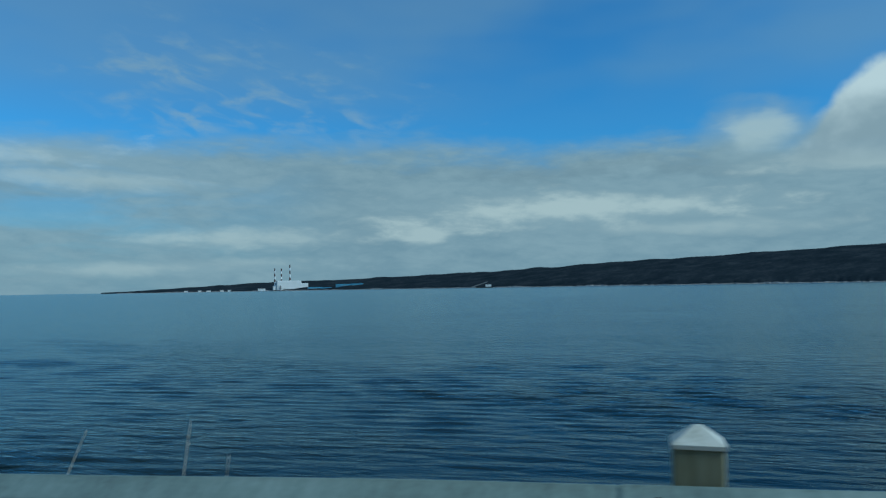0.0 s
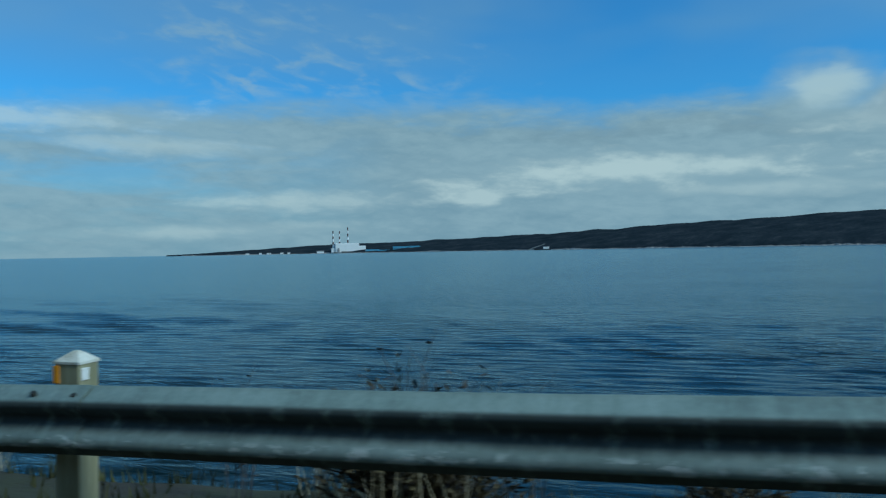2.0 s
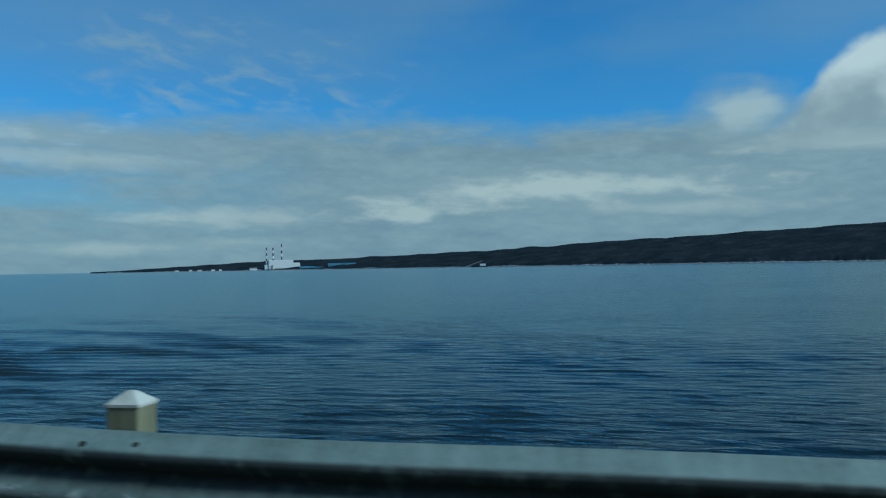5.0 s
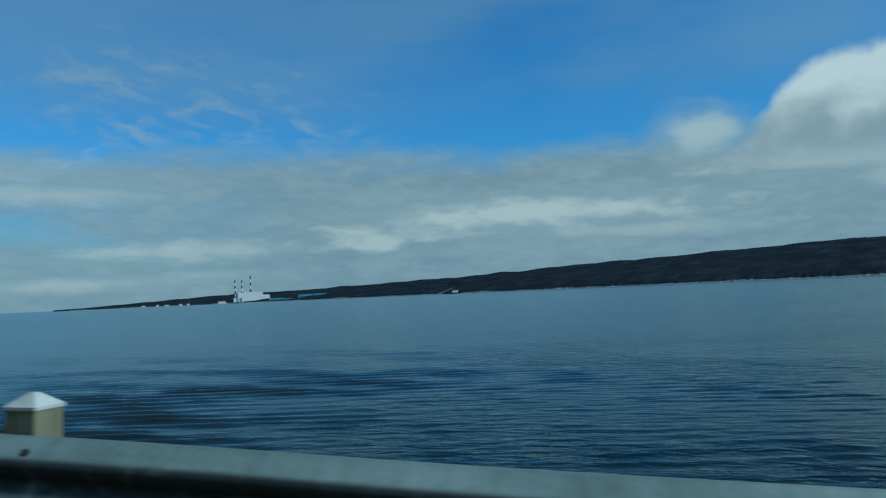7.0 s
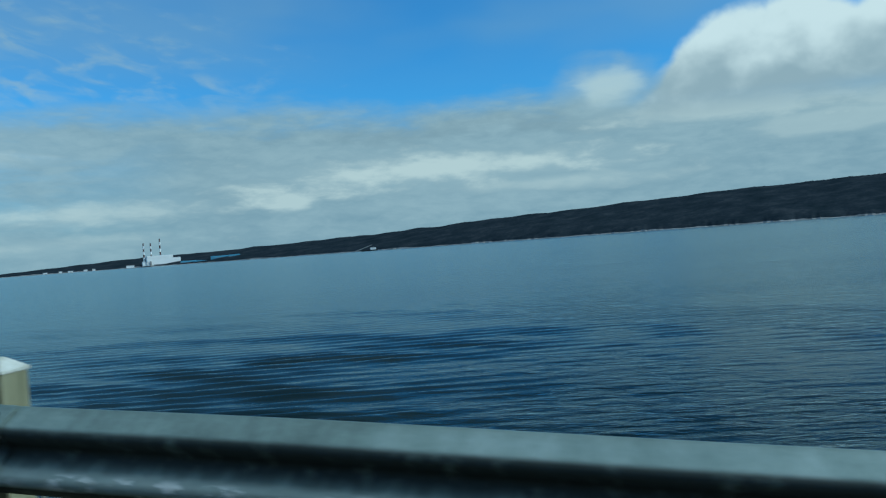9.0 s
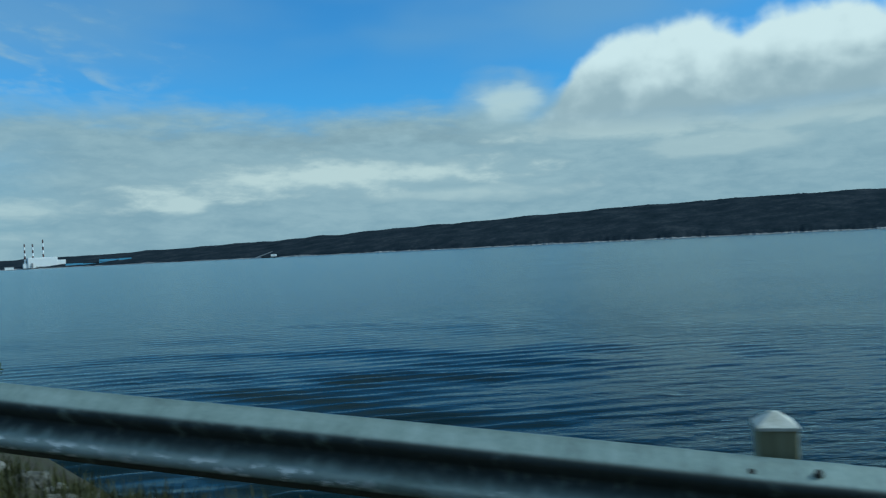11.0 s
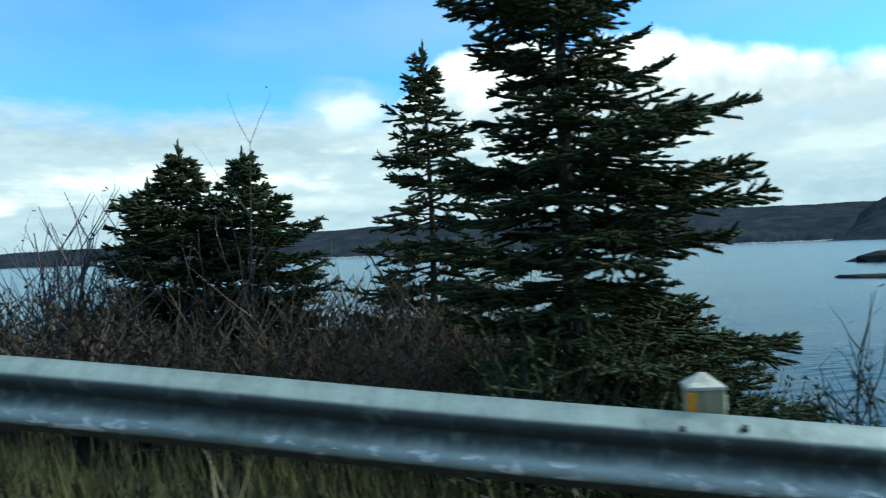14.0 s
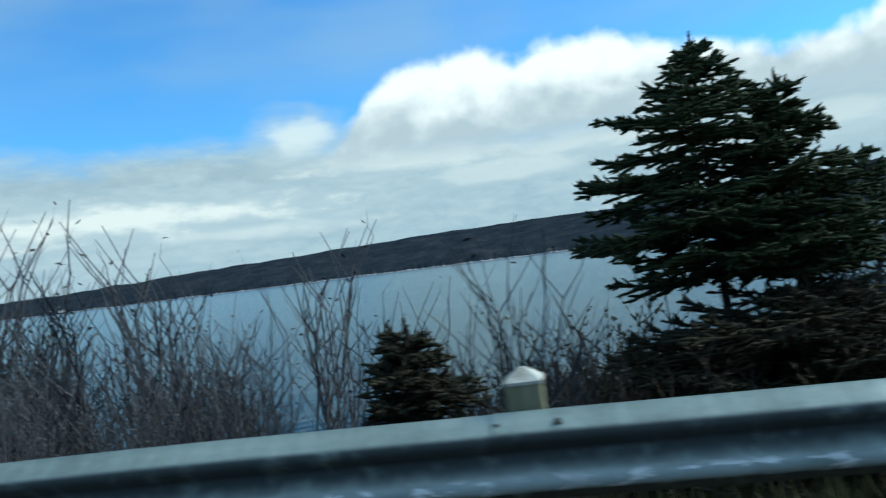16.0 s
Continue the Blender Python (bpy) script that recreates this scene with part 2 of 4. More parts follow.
def water_material():
    m = bpy.data.materials.new("sea_water")
    m.use_nodes = True
    g = Graph(m.node_tree)
    b = next(n for n in g.nodes if n.type == "BSDF_PRINCIPLED")
    p = g.nodes.new("ShaderNodeNewGeometry").outputs["Position"]

    def waves(turn, sx, sy, scale, detail, rough=0.5):
        mp = g.nodes.new("ShaderNodeMapping")
        mp.inputs["Rotation"].default_value = (0, 0, radians(turn))
        mp.inputs["Scale"].default_value = (sx, sy, 1)
        g.links.new(p, mp.inputs[0])
        return g.noise(mp.outputs[0], scale, detail, rough, 0.3)

    mp = g.nodes.new("ShaderNodeMapping")
    mp.inputs["Rotation"].default_value = (0, 0, radians(9))
    g.links.new(p, mp.inputs[0])
    sep = g.nodes.new("ShaderNodeSeparateXYZ")
    g.links.new(mp.outputs[0], sep.inputs[0])
    far = g.step(15.0, 80.0, sep.outputs[1])
    chop = waves(7, 0.22, 1.0, 1.5, 3.0)
    ripple = waves(4, 0.36, 1.0, 1.7, 4.0)
    gust = waves(10, 0.5, 1.0, 0.05, 3.0)
    calm = g.step(0.36, 0.64, gust)
    place = g.nodes.new("ShaderNodeSeparateXYZ")
    g.links.new(p, place.inputs[0])
    train = g.step(-44.0, -56.0, place.outputs[0])
    h = g.add(g.mul(chop, g.mul(far, 0.085)), g.mul(g.mul(ripple, g.mul(g.add(0.08, g.mul(calm, 0.22)), g.sub(1.0, g.mul(train, 0.65)))), g.sub(1.0, g.mul(far, 0.75))))
    bn = g.nodes.new("ShaderNodeBump")
    bn.inputs["Strength"].default_value = 1.0
    bn.inputs["Distance"].default_value = 1.0
    g.links.new(h, bn.inputs["Height"])
    body = g.nodes.new("ShaderNodeBsdfDiffuse")
    g.links.new(g.mix(calm, (0.001, 0.009, 0.014), (0.002, 0.012, 0.017)), body.inputs["Color"])
    gloss = g.nodes.new("ShaderNodeBsdfGlossy")
    gloss.inputs["Color"].default_value, gloss.inputs["Roughness"].default_value = (0.64, 0.76, 0.78, 1), 0.19
    edge = g.nodes.new("ShaderNodeFresnel")
    edge.inputs["IOR"].default_value = 1.33
    for n in (body, gloss, edge):
        g.links.new(bn.outputs[0], n.inputs["Normal"])
    both = g.nodes.new("ShaderNodeMixShader")
    g.links.new(edge.outputs[0], both.inputs[0])
    g.links.new(body.outputs[0], both.inputs[1])
    g.links.new(gloss.outputs[0], both.inputs[2])
    out = next(n for n in g.nodes if n.type == "OUTPUT_MATERIAL")
    g.links.new(both.outputs[0], out.inputs["Surface"])
    g.nodes.remove(b)
    return m


def steel_material():
    """Dull zinc: mottled, streaked across, groove shade painted in with grime, bright scuffs along the lower fold."""
    m = bpy.data.materials.new("galvanised_steel")
    m.use_nodes = True
    g = Graph(m.node_tree)
    b = next(n for n in g.nodes if n.type == "BSDF_PRINCIPLED")
    uv = g.nodes.new("ShaderNodeUVMap").outputs[0]
    sep = g.nodes.new("ShaderNodeSeparateXYZ")
    g.links.new(uv, sep.inputs[0])
    s, v = sep.outputs[0], sep.outputs[1]
    blotch = g.noise(g.vec(g.mul(s, 1.3), g.mul(v, 2.0)), 1.0, 5.0, 0.6)
    streaks = g.noise(g.vec(g.mul(s, 14.0), g.mul(v, 1.6), 3.0), 1.0, 4.0, 0.6)
    fine = g.noise(g.vec(g.mul(s, 60.0), g.mul(v, 18.0), 7.0), 1.0, 3.0, 0.6)
    tone = g.add(g.mul(blotch, 0.5), g.add(g.mul(streaks, 0.3), g.mul(fine, 0.2)))
    col = g.ramp(tone, [(0.32, (0.16, 0.20, 0.18)), (0.5, (0.32, 0.395, 0.36)), (0.68, (0.48, 0.565, 0.53))])
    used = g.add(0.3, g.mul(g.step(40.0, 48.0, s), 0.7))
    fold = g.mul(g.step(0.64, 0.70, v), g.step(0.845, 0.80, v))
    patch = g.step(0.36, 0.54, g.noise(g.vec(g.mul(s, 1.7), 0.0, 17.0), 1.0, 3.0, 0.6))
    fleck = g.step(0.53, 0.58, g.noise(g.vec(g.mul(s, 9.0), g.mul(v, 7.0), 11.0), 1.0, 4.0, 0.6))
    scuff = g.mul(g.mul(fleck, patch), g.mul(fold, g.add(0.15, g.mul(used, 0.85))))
    # shade of the groove and underside, painted dark with ragged, grimy tongues
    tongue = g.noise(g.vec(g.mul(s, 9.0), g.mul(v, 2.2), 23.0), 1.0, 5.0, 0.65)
    shade_mask = g.mul(g.step(0.2, 0.28, v), g.step(0.16, 0.50, g.sub(tongue, g.mul(fold, g.mul(used, 0.2)))))
    shade_grime = g.mul(shade_mask, g.sub(0.88, g.mul(g.mul(g.step(0.56, 0.67, g.add(v, g.mul(g.sub(tongue, 0.5), 0.2))), g.step(0.84, 0.80, v)), g.add(0.42, g.mul(used, 0.3)))))
    # pale band: the light caught by the lower fold, painted into the colour
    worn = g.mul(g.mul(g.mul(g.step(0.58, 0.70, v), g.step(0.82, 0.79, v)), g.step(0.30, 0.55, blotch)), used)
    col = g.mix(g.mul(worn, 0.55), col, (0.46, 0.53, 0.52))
    col = g.mix(shade_grime, col, (0.024, 0.030, 0.033))
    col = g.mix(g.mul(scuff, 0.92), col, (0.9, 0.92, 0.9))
    g.links.new(col, b.inputs["Base Color"])
    g.put(b.inputs["Metallic"], g.mul(g.sub(0.45, g.mul(worn, 0.35)), g.sub(1.0, g.mul(shade_grime, 0.8))))
    g.put(b.inputs["Roughness"], g.add(g.add(0.32, g.mul(streaks, 0.22)), g.mul(shade_grime, 0.25)))
    bn = g.nodes.new("ShaderNodeBump")
    bn.inputs["Strength"].default_value, bn.inputs["Distance"].default_value = 0.25, 0.004
    g.links.new(g.add(blotch, g.mul(fine, 0.3)), bn.inputs["Height"])
    g.links.new(bn.outputs[0], b.inputs["Normal"])
    return m


M_WATER = water_material()
M_STEEL = steel_material()
M_BOLT = material("rusty_bolt", [(0.03, 0.034, 0.034), (0.085, 0.085, 0.078)], 20, 90, 0.6, 0.7, 0.2, 0.003)
M_POST = material("weathered_post_timber", [(0.14, 0.138, 0.075), (0.265, 0.262, 0.16), (0.40, 0.39, 0.27)], 3.0, 30, 0.85, 0, 0.5, 0.006, (0.3, 0.7), (1, 1, 0.15), by_object=0.15)
M_CAP = material("chalky_white_paint", [(0.26, 0.26, 0.18), (0.55, 0.55, 0.48), (0.70, 0.70, 0.64)], 9, 50, 0.8, 0, 0.3, 0.003, (0.28, 0.52), by_object=0.2)
M_AMBER = material("amber_reflector", [(0.75, 0.28, 0.01), (0.9, 0.38, 0.02)], 30, 120, 0.35, 0, 0.1, 0.001)
M_WHITE_REF = material("white_reflector", [(0.7, 0.72, 0.7), (0.85, 0.86, 0.85)], 30, 120, 0.35, 0, 0.1, 0.001)
M_ROAD = material("worn_asphalt", [(0.035, 0.036, 0.038), (0.06, 0.06, 0.06), (0.085, 0.083, 0.08)], 0.8, 60, 0.9, 0, 0.4, 0.008)
M_GROUND = material("bank_soil_and_moss", [(0.018, 0.015, 0.010), (0.038, 0.031, 0.018), (0.034, 0.038, 0.014), (0.075, 0.064, 0.034)], 1.1, 14, 0.95, 0, 0.7, 0.05, (0.3, 0.72))
M_ROCK = material("pale_shore_rock", [(0.06, 0.058, 0.045), (0.15, 0.145, 0.12), (0.31, 0.30, 0.265)], 2.0, 18, 0.9, 0, 0.6, 0.03, (0.3, 0.7), by_object=0.25)
M_DARK_ROCK = material("wet_dark_rock", [(0.012, 0.013, 0.014), (0.032, 0.033, 0.033)], 1.0, 8, 0.9, 0, 0.6, 0.05, spec=0.05)
# the blue lean of these colours stands in for distance haze
M_WOODS = material("hazed_far_woods", [(0.014, 0.022, 0.028), (0.026, 0.034, 0.042), (0.05, 0.056, 0.063)], 0.02, 0.11, 0.95, 0, 0.0, 0.5, (0.34, 0.68), spec=0.0)
# dark cover for the unseen rise inland, kept dark to dim the rail
M_INLAND = material("unseen_inland_rise", [(0.012, 0.014, 0.009), (0.03, 0.03, 0.018), (0.05, 0.045, 0.028)], 0.3, 3.0, 0.95, 0, 0.6, 0.3, (0.3, 0.7))
M_SHORE = material("far_shore_stones", [(0.09, 0.09, 0.09), (0.25, 0.245, 0.24), (0.42, 0.41, 0.40)], 0.03, 0.2, 0.95, 0, 0.0, 0.1)
M_BARK = material("grey_bark", [(0.025, 0.021, 0.018), (0.055, 0.047, 0.04), (0.10, 0.088, 0.076)], 5, 40, 0.9, 0, 0.5, 0.01, (0.3, 0.7), (1, 1, 0.3))
M_NEEDLE = material("spruce_needles", [(0.028, 0.042, 0.021), (0.043, 0.059, 0.027), (0.07, 0.077, 0.031)], 1.6, 12, 0.8, 0, 0.0, 0.01, (0.3, 0.72), spec=0.12)
M_RUSSET = material("russet_spruce_needles", [(0.028, 0.027, 0.019), (0.043, 0.041, 0.026), (0.068, 0.06, 0.036)], 1.6, 12, 0.85, 0, 0.0, 0.01, (0.3, 0.72), spec=0.1)
M_TWIG = material("bare_alder_twigs", [(0.024, 0.026, 0.03), (0.055, 0.057, 0.063), (0.105, 0.107, 0.114)], 3, 30, 0.85, 0, 0.0, 0.01, (0.3, 0.7), by_object=0.2)
M_BRUSH = material("brown_brush_twigs", [(0.06, 0.045, 0.034), (0.14, 0.105, 0.08), (0.23, 0.18, 0.145)], 3, 30, 0.9, 0, 0.0, 0.01, (0.3, 0.7), by_object=0.25, spec=0.1)
M_BUSH = material("brown_green_bush", [(0.04, 0.035, 0.024), (0.085, 0.07, 0.046), (0.11, 0.095, 0.048)], 1.2, 10, 0.85, 0, 0.0, 0.01, (0.3, 0.72), by_object=0.25, spec=0.1)
M_STRAW = material("dry_grass", [(0.16, 0.14, 0.08), (0.40, 0.35, 0.23), (0.68, 0.62, 0.47)], 2.5, 20, 0.85, 0, 0.0, 0.01)
M_BLEACHED = material("bleached_stalk", [(0.55, 0.52, 0.44), (0.8, 0.77, 0.68)], 8, 40, 0.8, 0, 0.0, 0.01)
M_MOSSGRASS = material("green_brown_tufts", [(0.02, 0.022, 0.008), (0.046, 0.049, 0.016), (0.085, 0.075, 0.032)], 2.0, 20, 0.9, 0, 0.0, 0.01)
M_VERGE = material("olive_verge_grass", [(0.015, 0.018, 0.005), (0.036, 0.041, 0.009), (0.09, 0.088, 0.02)], 1.2, 12, 0.9, 0, 0.0, 0.01)
M_PLANT = material("white_cladding", [(0.78, 0.79, 0.77), (0.88, 0.88, 0.86)], 0.05, 0.4, 0.7, 0, 0.0, 0.1)
M_STACK_RED = material("faded_red_band", [(0.05, 0.018, 0.02), (0.09, 0.03, 0.03)], 0.1, 0.6, 0.8, 0, 0, 0.1)
M_BLUE = material("blue_sheet_cladding", [(0.09, 0.27, 0.42), (0.14, 0.38, 0.55)], 0.05, 0.4, 0.6, 0, 0, 0.1)
M_GREY = material("grey_concrete", [(0.2, 0.2, 0.2), (0.36, 0.36, 0.35)], 0.1, 1.0, 0.85, 0, 0, 0.1)


# ---- mesh helpers ----
def part(name, bm, mat, parent=None, label="", flat=True):
    me = bpy.data.meshes.new(name)
    bm.to_mesh(me)
    bm.free()
    me.materials.append(mat)
    if not flat:
        for f in me.polygons:
            f.use_smooth = True
    ob = new(name, me)
    if parent:
        ob.parent = parent
    if label:
        tagged(ob, label)
    return ob


def sheet(name, verts, faces, mat, parent=None, soft_shade=False):
    me = bpy.data.meshes.new(name)
    me.from_pydata([tuple(v) for v in verts], [], faces)
    me.materials.append(mat)
    if soft_shade:
        for f in me.polygons:
            f.use_smooth = True
    me.update()
    ob = new(name, me)
    if parent:
        ob.parent = parent
    return ob


def box(bm, centre, size, turn=0.0, bevel=0.0):
    r = bmesh.ops.create_cube(bm, size=1.0, matrix=Matrix.LocRotScale(Vector(centre), Euler((0, 0, turn)), Vector(size)))
    if bevel:
        es = list({e for v in r["verts"] for e in v.link_edges})
        bmesh.ops.bevel(bm, geom=es, offset=bevel, segments=1, affect="EDGES")


def empty(name, m, label, category, group="", kind=""):
    ob = new(name)
    ob.matrix_world = m
    return tagged(ob, label, category, group, kind)


def turn_of(n):
    """Turn about z that carries local +y to the level direction n."""
    return math.atan2(-n.x, n.y)


# ---- sea ----
def grow_steps(a, b, first, rate):
    out, d = [a], first
    while out[-1] < b:
        out.append(out[-1] + d)
        d *= rate
    out[-1] = b
    return out


def build_sea():
    """One sheet with real wave trains near the shore road, dying out where they can no longer be told apart."""
    mid = list(np.arange(-130, 110, 0.85))
    right = grow_steps(110, 4900, 0.8, 1.13)[1:]
    left = [-20 - v for v in right][::-1]
    xs = np.array(left + mid + right)
    ys = np.array([-60, -30, -10, 0] + list(np.arange(3, 40, 0.15)) + grow_steps(40, 120, 0.16, 1.012) + grow_steps(120, 4900, 0.9, 1.09)[1:])
    X, Y = np.meshgrid(xs, ys)
    rng = np.random.RandomState(5)
    Z = np.zeros_like(X)
    slow = np.zeros_like(X)
    for i in range(7):
        a, L = rng.uniform(-3.1, 3.1), rng.uniform(18, 70)
        slow += np.sin((X * np.cos(a) * 0.5 + Y * np.sin(a)) * 6.283 / L + rng.uniform(0, 6.28))
    gust = np.clip(0.92 + 0.13 * slow, 0.5, 1.25)
    west = np.clip((-45 - X) / 9, 0, 1)
    for i in range(40):
        # a coherent train of short seas to the west, broken short-crested ripples everywhere
        long = i < 12
        turn = radians(rng.normal(101, 3.5 if long else 20))
        L = rng.uniform(1.25, 1.95) if long else 0.6 + 0.9 * rng.random()
        amp = (0.0046 + 0.0125 * west) * L if long else 0.0056 * L
        phase = (X * np.cos(turn) + Y * np.sin(turn)) * 6.283 / L + rng.uniform(0, 6.28)
        Z += amp * np.sin(phase + 0.5 * np.sin(X * 0.13 + i))
    Z = Z + 3.5 * np.clip(Z, 0, None) ** 2   # crests a little sharper than troughs
    fade = np.clip((105 - Y) / 90, 0.0, 1) ** 2.2 * np.clip((118 - np.abs(X + 10)) / 40, 0, 1) * np.clip((Y + 1) / 6, 0, 1)
    Z = Z * gust * fade
    w = len(xs)
    verts = np.stack([X.ravel(), Y.ravel(), SEA + Z.ravel()], 1)
    idx = np.arange(len(ys) * w).reshape(len(ys), w)
    faces = np.stack([idx[:-1, :-1], idx[:-1, 1:], idx[1:, 1:], idx[1:, :-1]], -1).reshape(-1, 4)
    tagged(sheet("water", verts.tolist(), faces.tolist(), M_WATER, soft_shade=True), "dark blue rippled sea of a wide sheltered bay", "sea", kind="structure")


build_sea()

# ---- ground: bank, verge and land behind the road with an added unseen rise, in one sheet ----
def build_ground():
    us = [-900, -300, -100, -40, -20, -18, -16, -14, -12, -10, -9, -4, -1.2, -0.5, 0, 0.3] + [0.3 + 0.3 * i for i in range(1, 20)] + [6.5 + 0.7 * i for i in range(24)] + [25, 32]
    ks = [-300, -150, -80, -40, -20, -12, -8] + [-6 + 0.14 * i for i in range(int(34 / 0.14))] + [29, 33, 40, 60, 100, 200, 300]
    verts, faces = [], []
    for k in ks:
        p, n = along(k)
        for u in us:
            z = bank(k, u)
            # rise added out of view; it blocks sky so the rail's front darkens
            if u < -9:
                z += (14.0 - 7.0 * smooth(14, 19, k)) * smooth(-8.8, -19, u) + 0.05 * min(900, -u - 9)
            verts.append((p.x + n.x * u, p.y + n.y * u, z))
    w = len(us)
    for i in range(len(ks) - 1):
        for j in range(w - 1):
            faces.append((i * w + j, i * w + j + 1, (i + 1) * w + j + 1, (i + 1) * w + j))
    ob = sheet("ground", verts, faces, M_GROUND, soft_shade=True)
    ob.data.materials.append(M_INLAND)
    for f, poly in zip(faces, ob.data.polygons):
        if us[f[1] % w] < -8.5:
            poly.material_index = 1
    tagged(ob, "mossy soil bank falling from the road to the sea", "ground", kind="structure")
    rv, rf = [], []
    us = [-8.6, -6, -4, -2, -1.2]
    ks = [-60, -20] + [-8 + 0.5 * i for i in range(76)] + [40, 80]
    for k in ks:
        p, n = along(k)
        for u in us:
            rv.append((p.x + n.x * u, p.y + n.y * u, bank(k, u) + 0.004))
    for i in range(len(ks) - 1):
        for j in range(len(us) - 1):
            rf.append((i * 5 + j, i * 5 + j + 1, (i + 1) * 5 + j + 1, (i + 1) * 5 + j))
    tagged(sheet("road", rv, rf, M_ROAD, soft_shade=True), "worn grey asphalt coast road", "road", kind="structure")


build_ground()


# ---- far shore ----
ORIGIN = Vector((-40, -4, 0))


def at(az, dist, z=0.0):
    a = radians(az)
    return ORIGIN + Vector((-math.sin(a) * dist, math.cos(a) * dist, z))


def table(x, rows):
    for (a, va), (b, vb) in zip(rows, rows[1:]):
        if a >= x >= b:
            return va + (vb - va) * (a - x) / (a - b)
    return rows[0][1] if x > rows[0][0] else rows[-1][1]


SHORE_DIST = [(40, 3350), (30, 3000), (24, 2800), (12, 2200), (0, 1850), (-15, 1650), (-45, 1600), (-75, 1500)]
RIDGE_EL = [(40, 0.0), (38, 0.06), (35, 0.24), (31, 0.45), (27, 0.58), (23, 0.68), (12.5, 1.06), (4.5, 1.5), (-3, 1.82), (-12, 2.22), (-20, 2.38), (-28, 2.40), (-36, 2.25), (-60, 2.2), (-75, 2.2)]


def build_far_hill():
    verts, faces = [], []
    cols, rows = 900, 26
    for i in range(cols + 1):
        az = 40 - 115 * i / cols
        d0 = table(az, SHORE_DIST)
        jut = 14 * noise.noise(Vector((az * 0.8, 0, 0))) + 6 * noise.noise(Vector((az * 4, 0, 3)))
        depth = 420 + 120 * noise.noise(Vector((az * 0.1, 2, 0)))
        top = math.tan(radians(table(az, RIDGE_EL))) * (d0 + depth) + 0.8
        h = top - SEA
        for j in range(rows + 1):
            f = j / rows
            z = SEA - 0.5 + min(1.0, f * 40) * 2.5 + (h - 3) * (f ** 0.8 if f else 0)
            q = at(az, d0 + depth * f + jut * (1 - smooth(0.0, 0.15, f)))
            rough = min(1.0, h / 30)
            tree = abs(noise.noise(Vector((az * 3.1, 1, 0)))) * 2.2 * smooth(0.86, 1.0, f) + noise.noise(Vector((q.x * 0.012, q.y * 0.012, 4))) * 4
            verts.append((q.x, q.y, z + (tree * rough if j > 1 else 0)))
    for i in range(cols):
        for j in range(rows):
            a = i * (rows + 1) + j
            faces.append((a, a + rows + 1, a + rows + 2, a + 1))
    tagged(sheet("backdrop_far_hill", verts, faces, M_WOODS, soft_shade=True), "long low hill of dark leafless woods across the bay", "hill", kind="structure")
    # a blue hill farther round the bay
    verts, faces = [], []
    for i in range(161):
        az = -36.4 - 38.6 * i / 160
        h = -0.1 + 2.0 * smooth(-36.4, -39.4, az) + 1.35 * smooth(-38.5, -41.8, az) - 0.5 * smooth(-43.8, -46.5, az)
        for j in range(9):
            f = j / 8
            q = at(az, 1500 + 350 * f)
            top = math.tan(radians(h)) * 1850
            verts.append((q.x, q.y, SEA + (top - SEA) * f ** 0.7 + 4 * noise.noise(Vector((q.x * 0.05, q.y * 0.05, 1))) * f))
    for i in range(160):
        for j in range(8):
            a = i * 9 + j
            faces.append((a, a + 9, a + 10, a + 1))
    tagged(sheet("backdrop_near_hill", verts, faces, M_WOODS, soft_shade=True), "steeper dark wooded hill at the bay's far end", "hill", kind="structure")
    # pale stony foreshore
    verts, faces = [], []
    m = 900
    for i in range(m + 1):
        az = 39 - 112 * i / m
        d0 = table(az, SHORE_DIST)
        d0 += 14 * noise.noise(Vector((az * 0.8, 0, 0))) + 6 * noise.noise(Vector((az * 4, 0, 3)))
        w = max(0.22, noise.noise(Vector((az * 0.5, 9, 0))) + 0.55 + 0.6 * noise.noise(Vector((az * 3, 5, 0))))
        a, b = at(az, d0 - 6, SEA - 0.3), at(az, d0 - 1, SEA + 0.3 + 3.2 * w)
        verts += [tuple(a), tuple(b), tuple(at(az, d0 + 12, SEA + 0.2 + 2.6 * w))]
    for i in range(m):
        a = i * 3
        faces += [(a, a + 3, a + 4, a + 1), (a + 1, a + 4, a + 5, a + 2)]
    tagged(sheet("backdrop_foreshore", verts, faces, M_SHORE), "pale stony foreshore under the far woods", "shore", kind="structure")


build_far_hill()


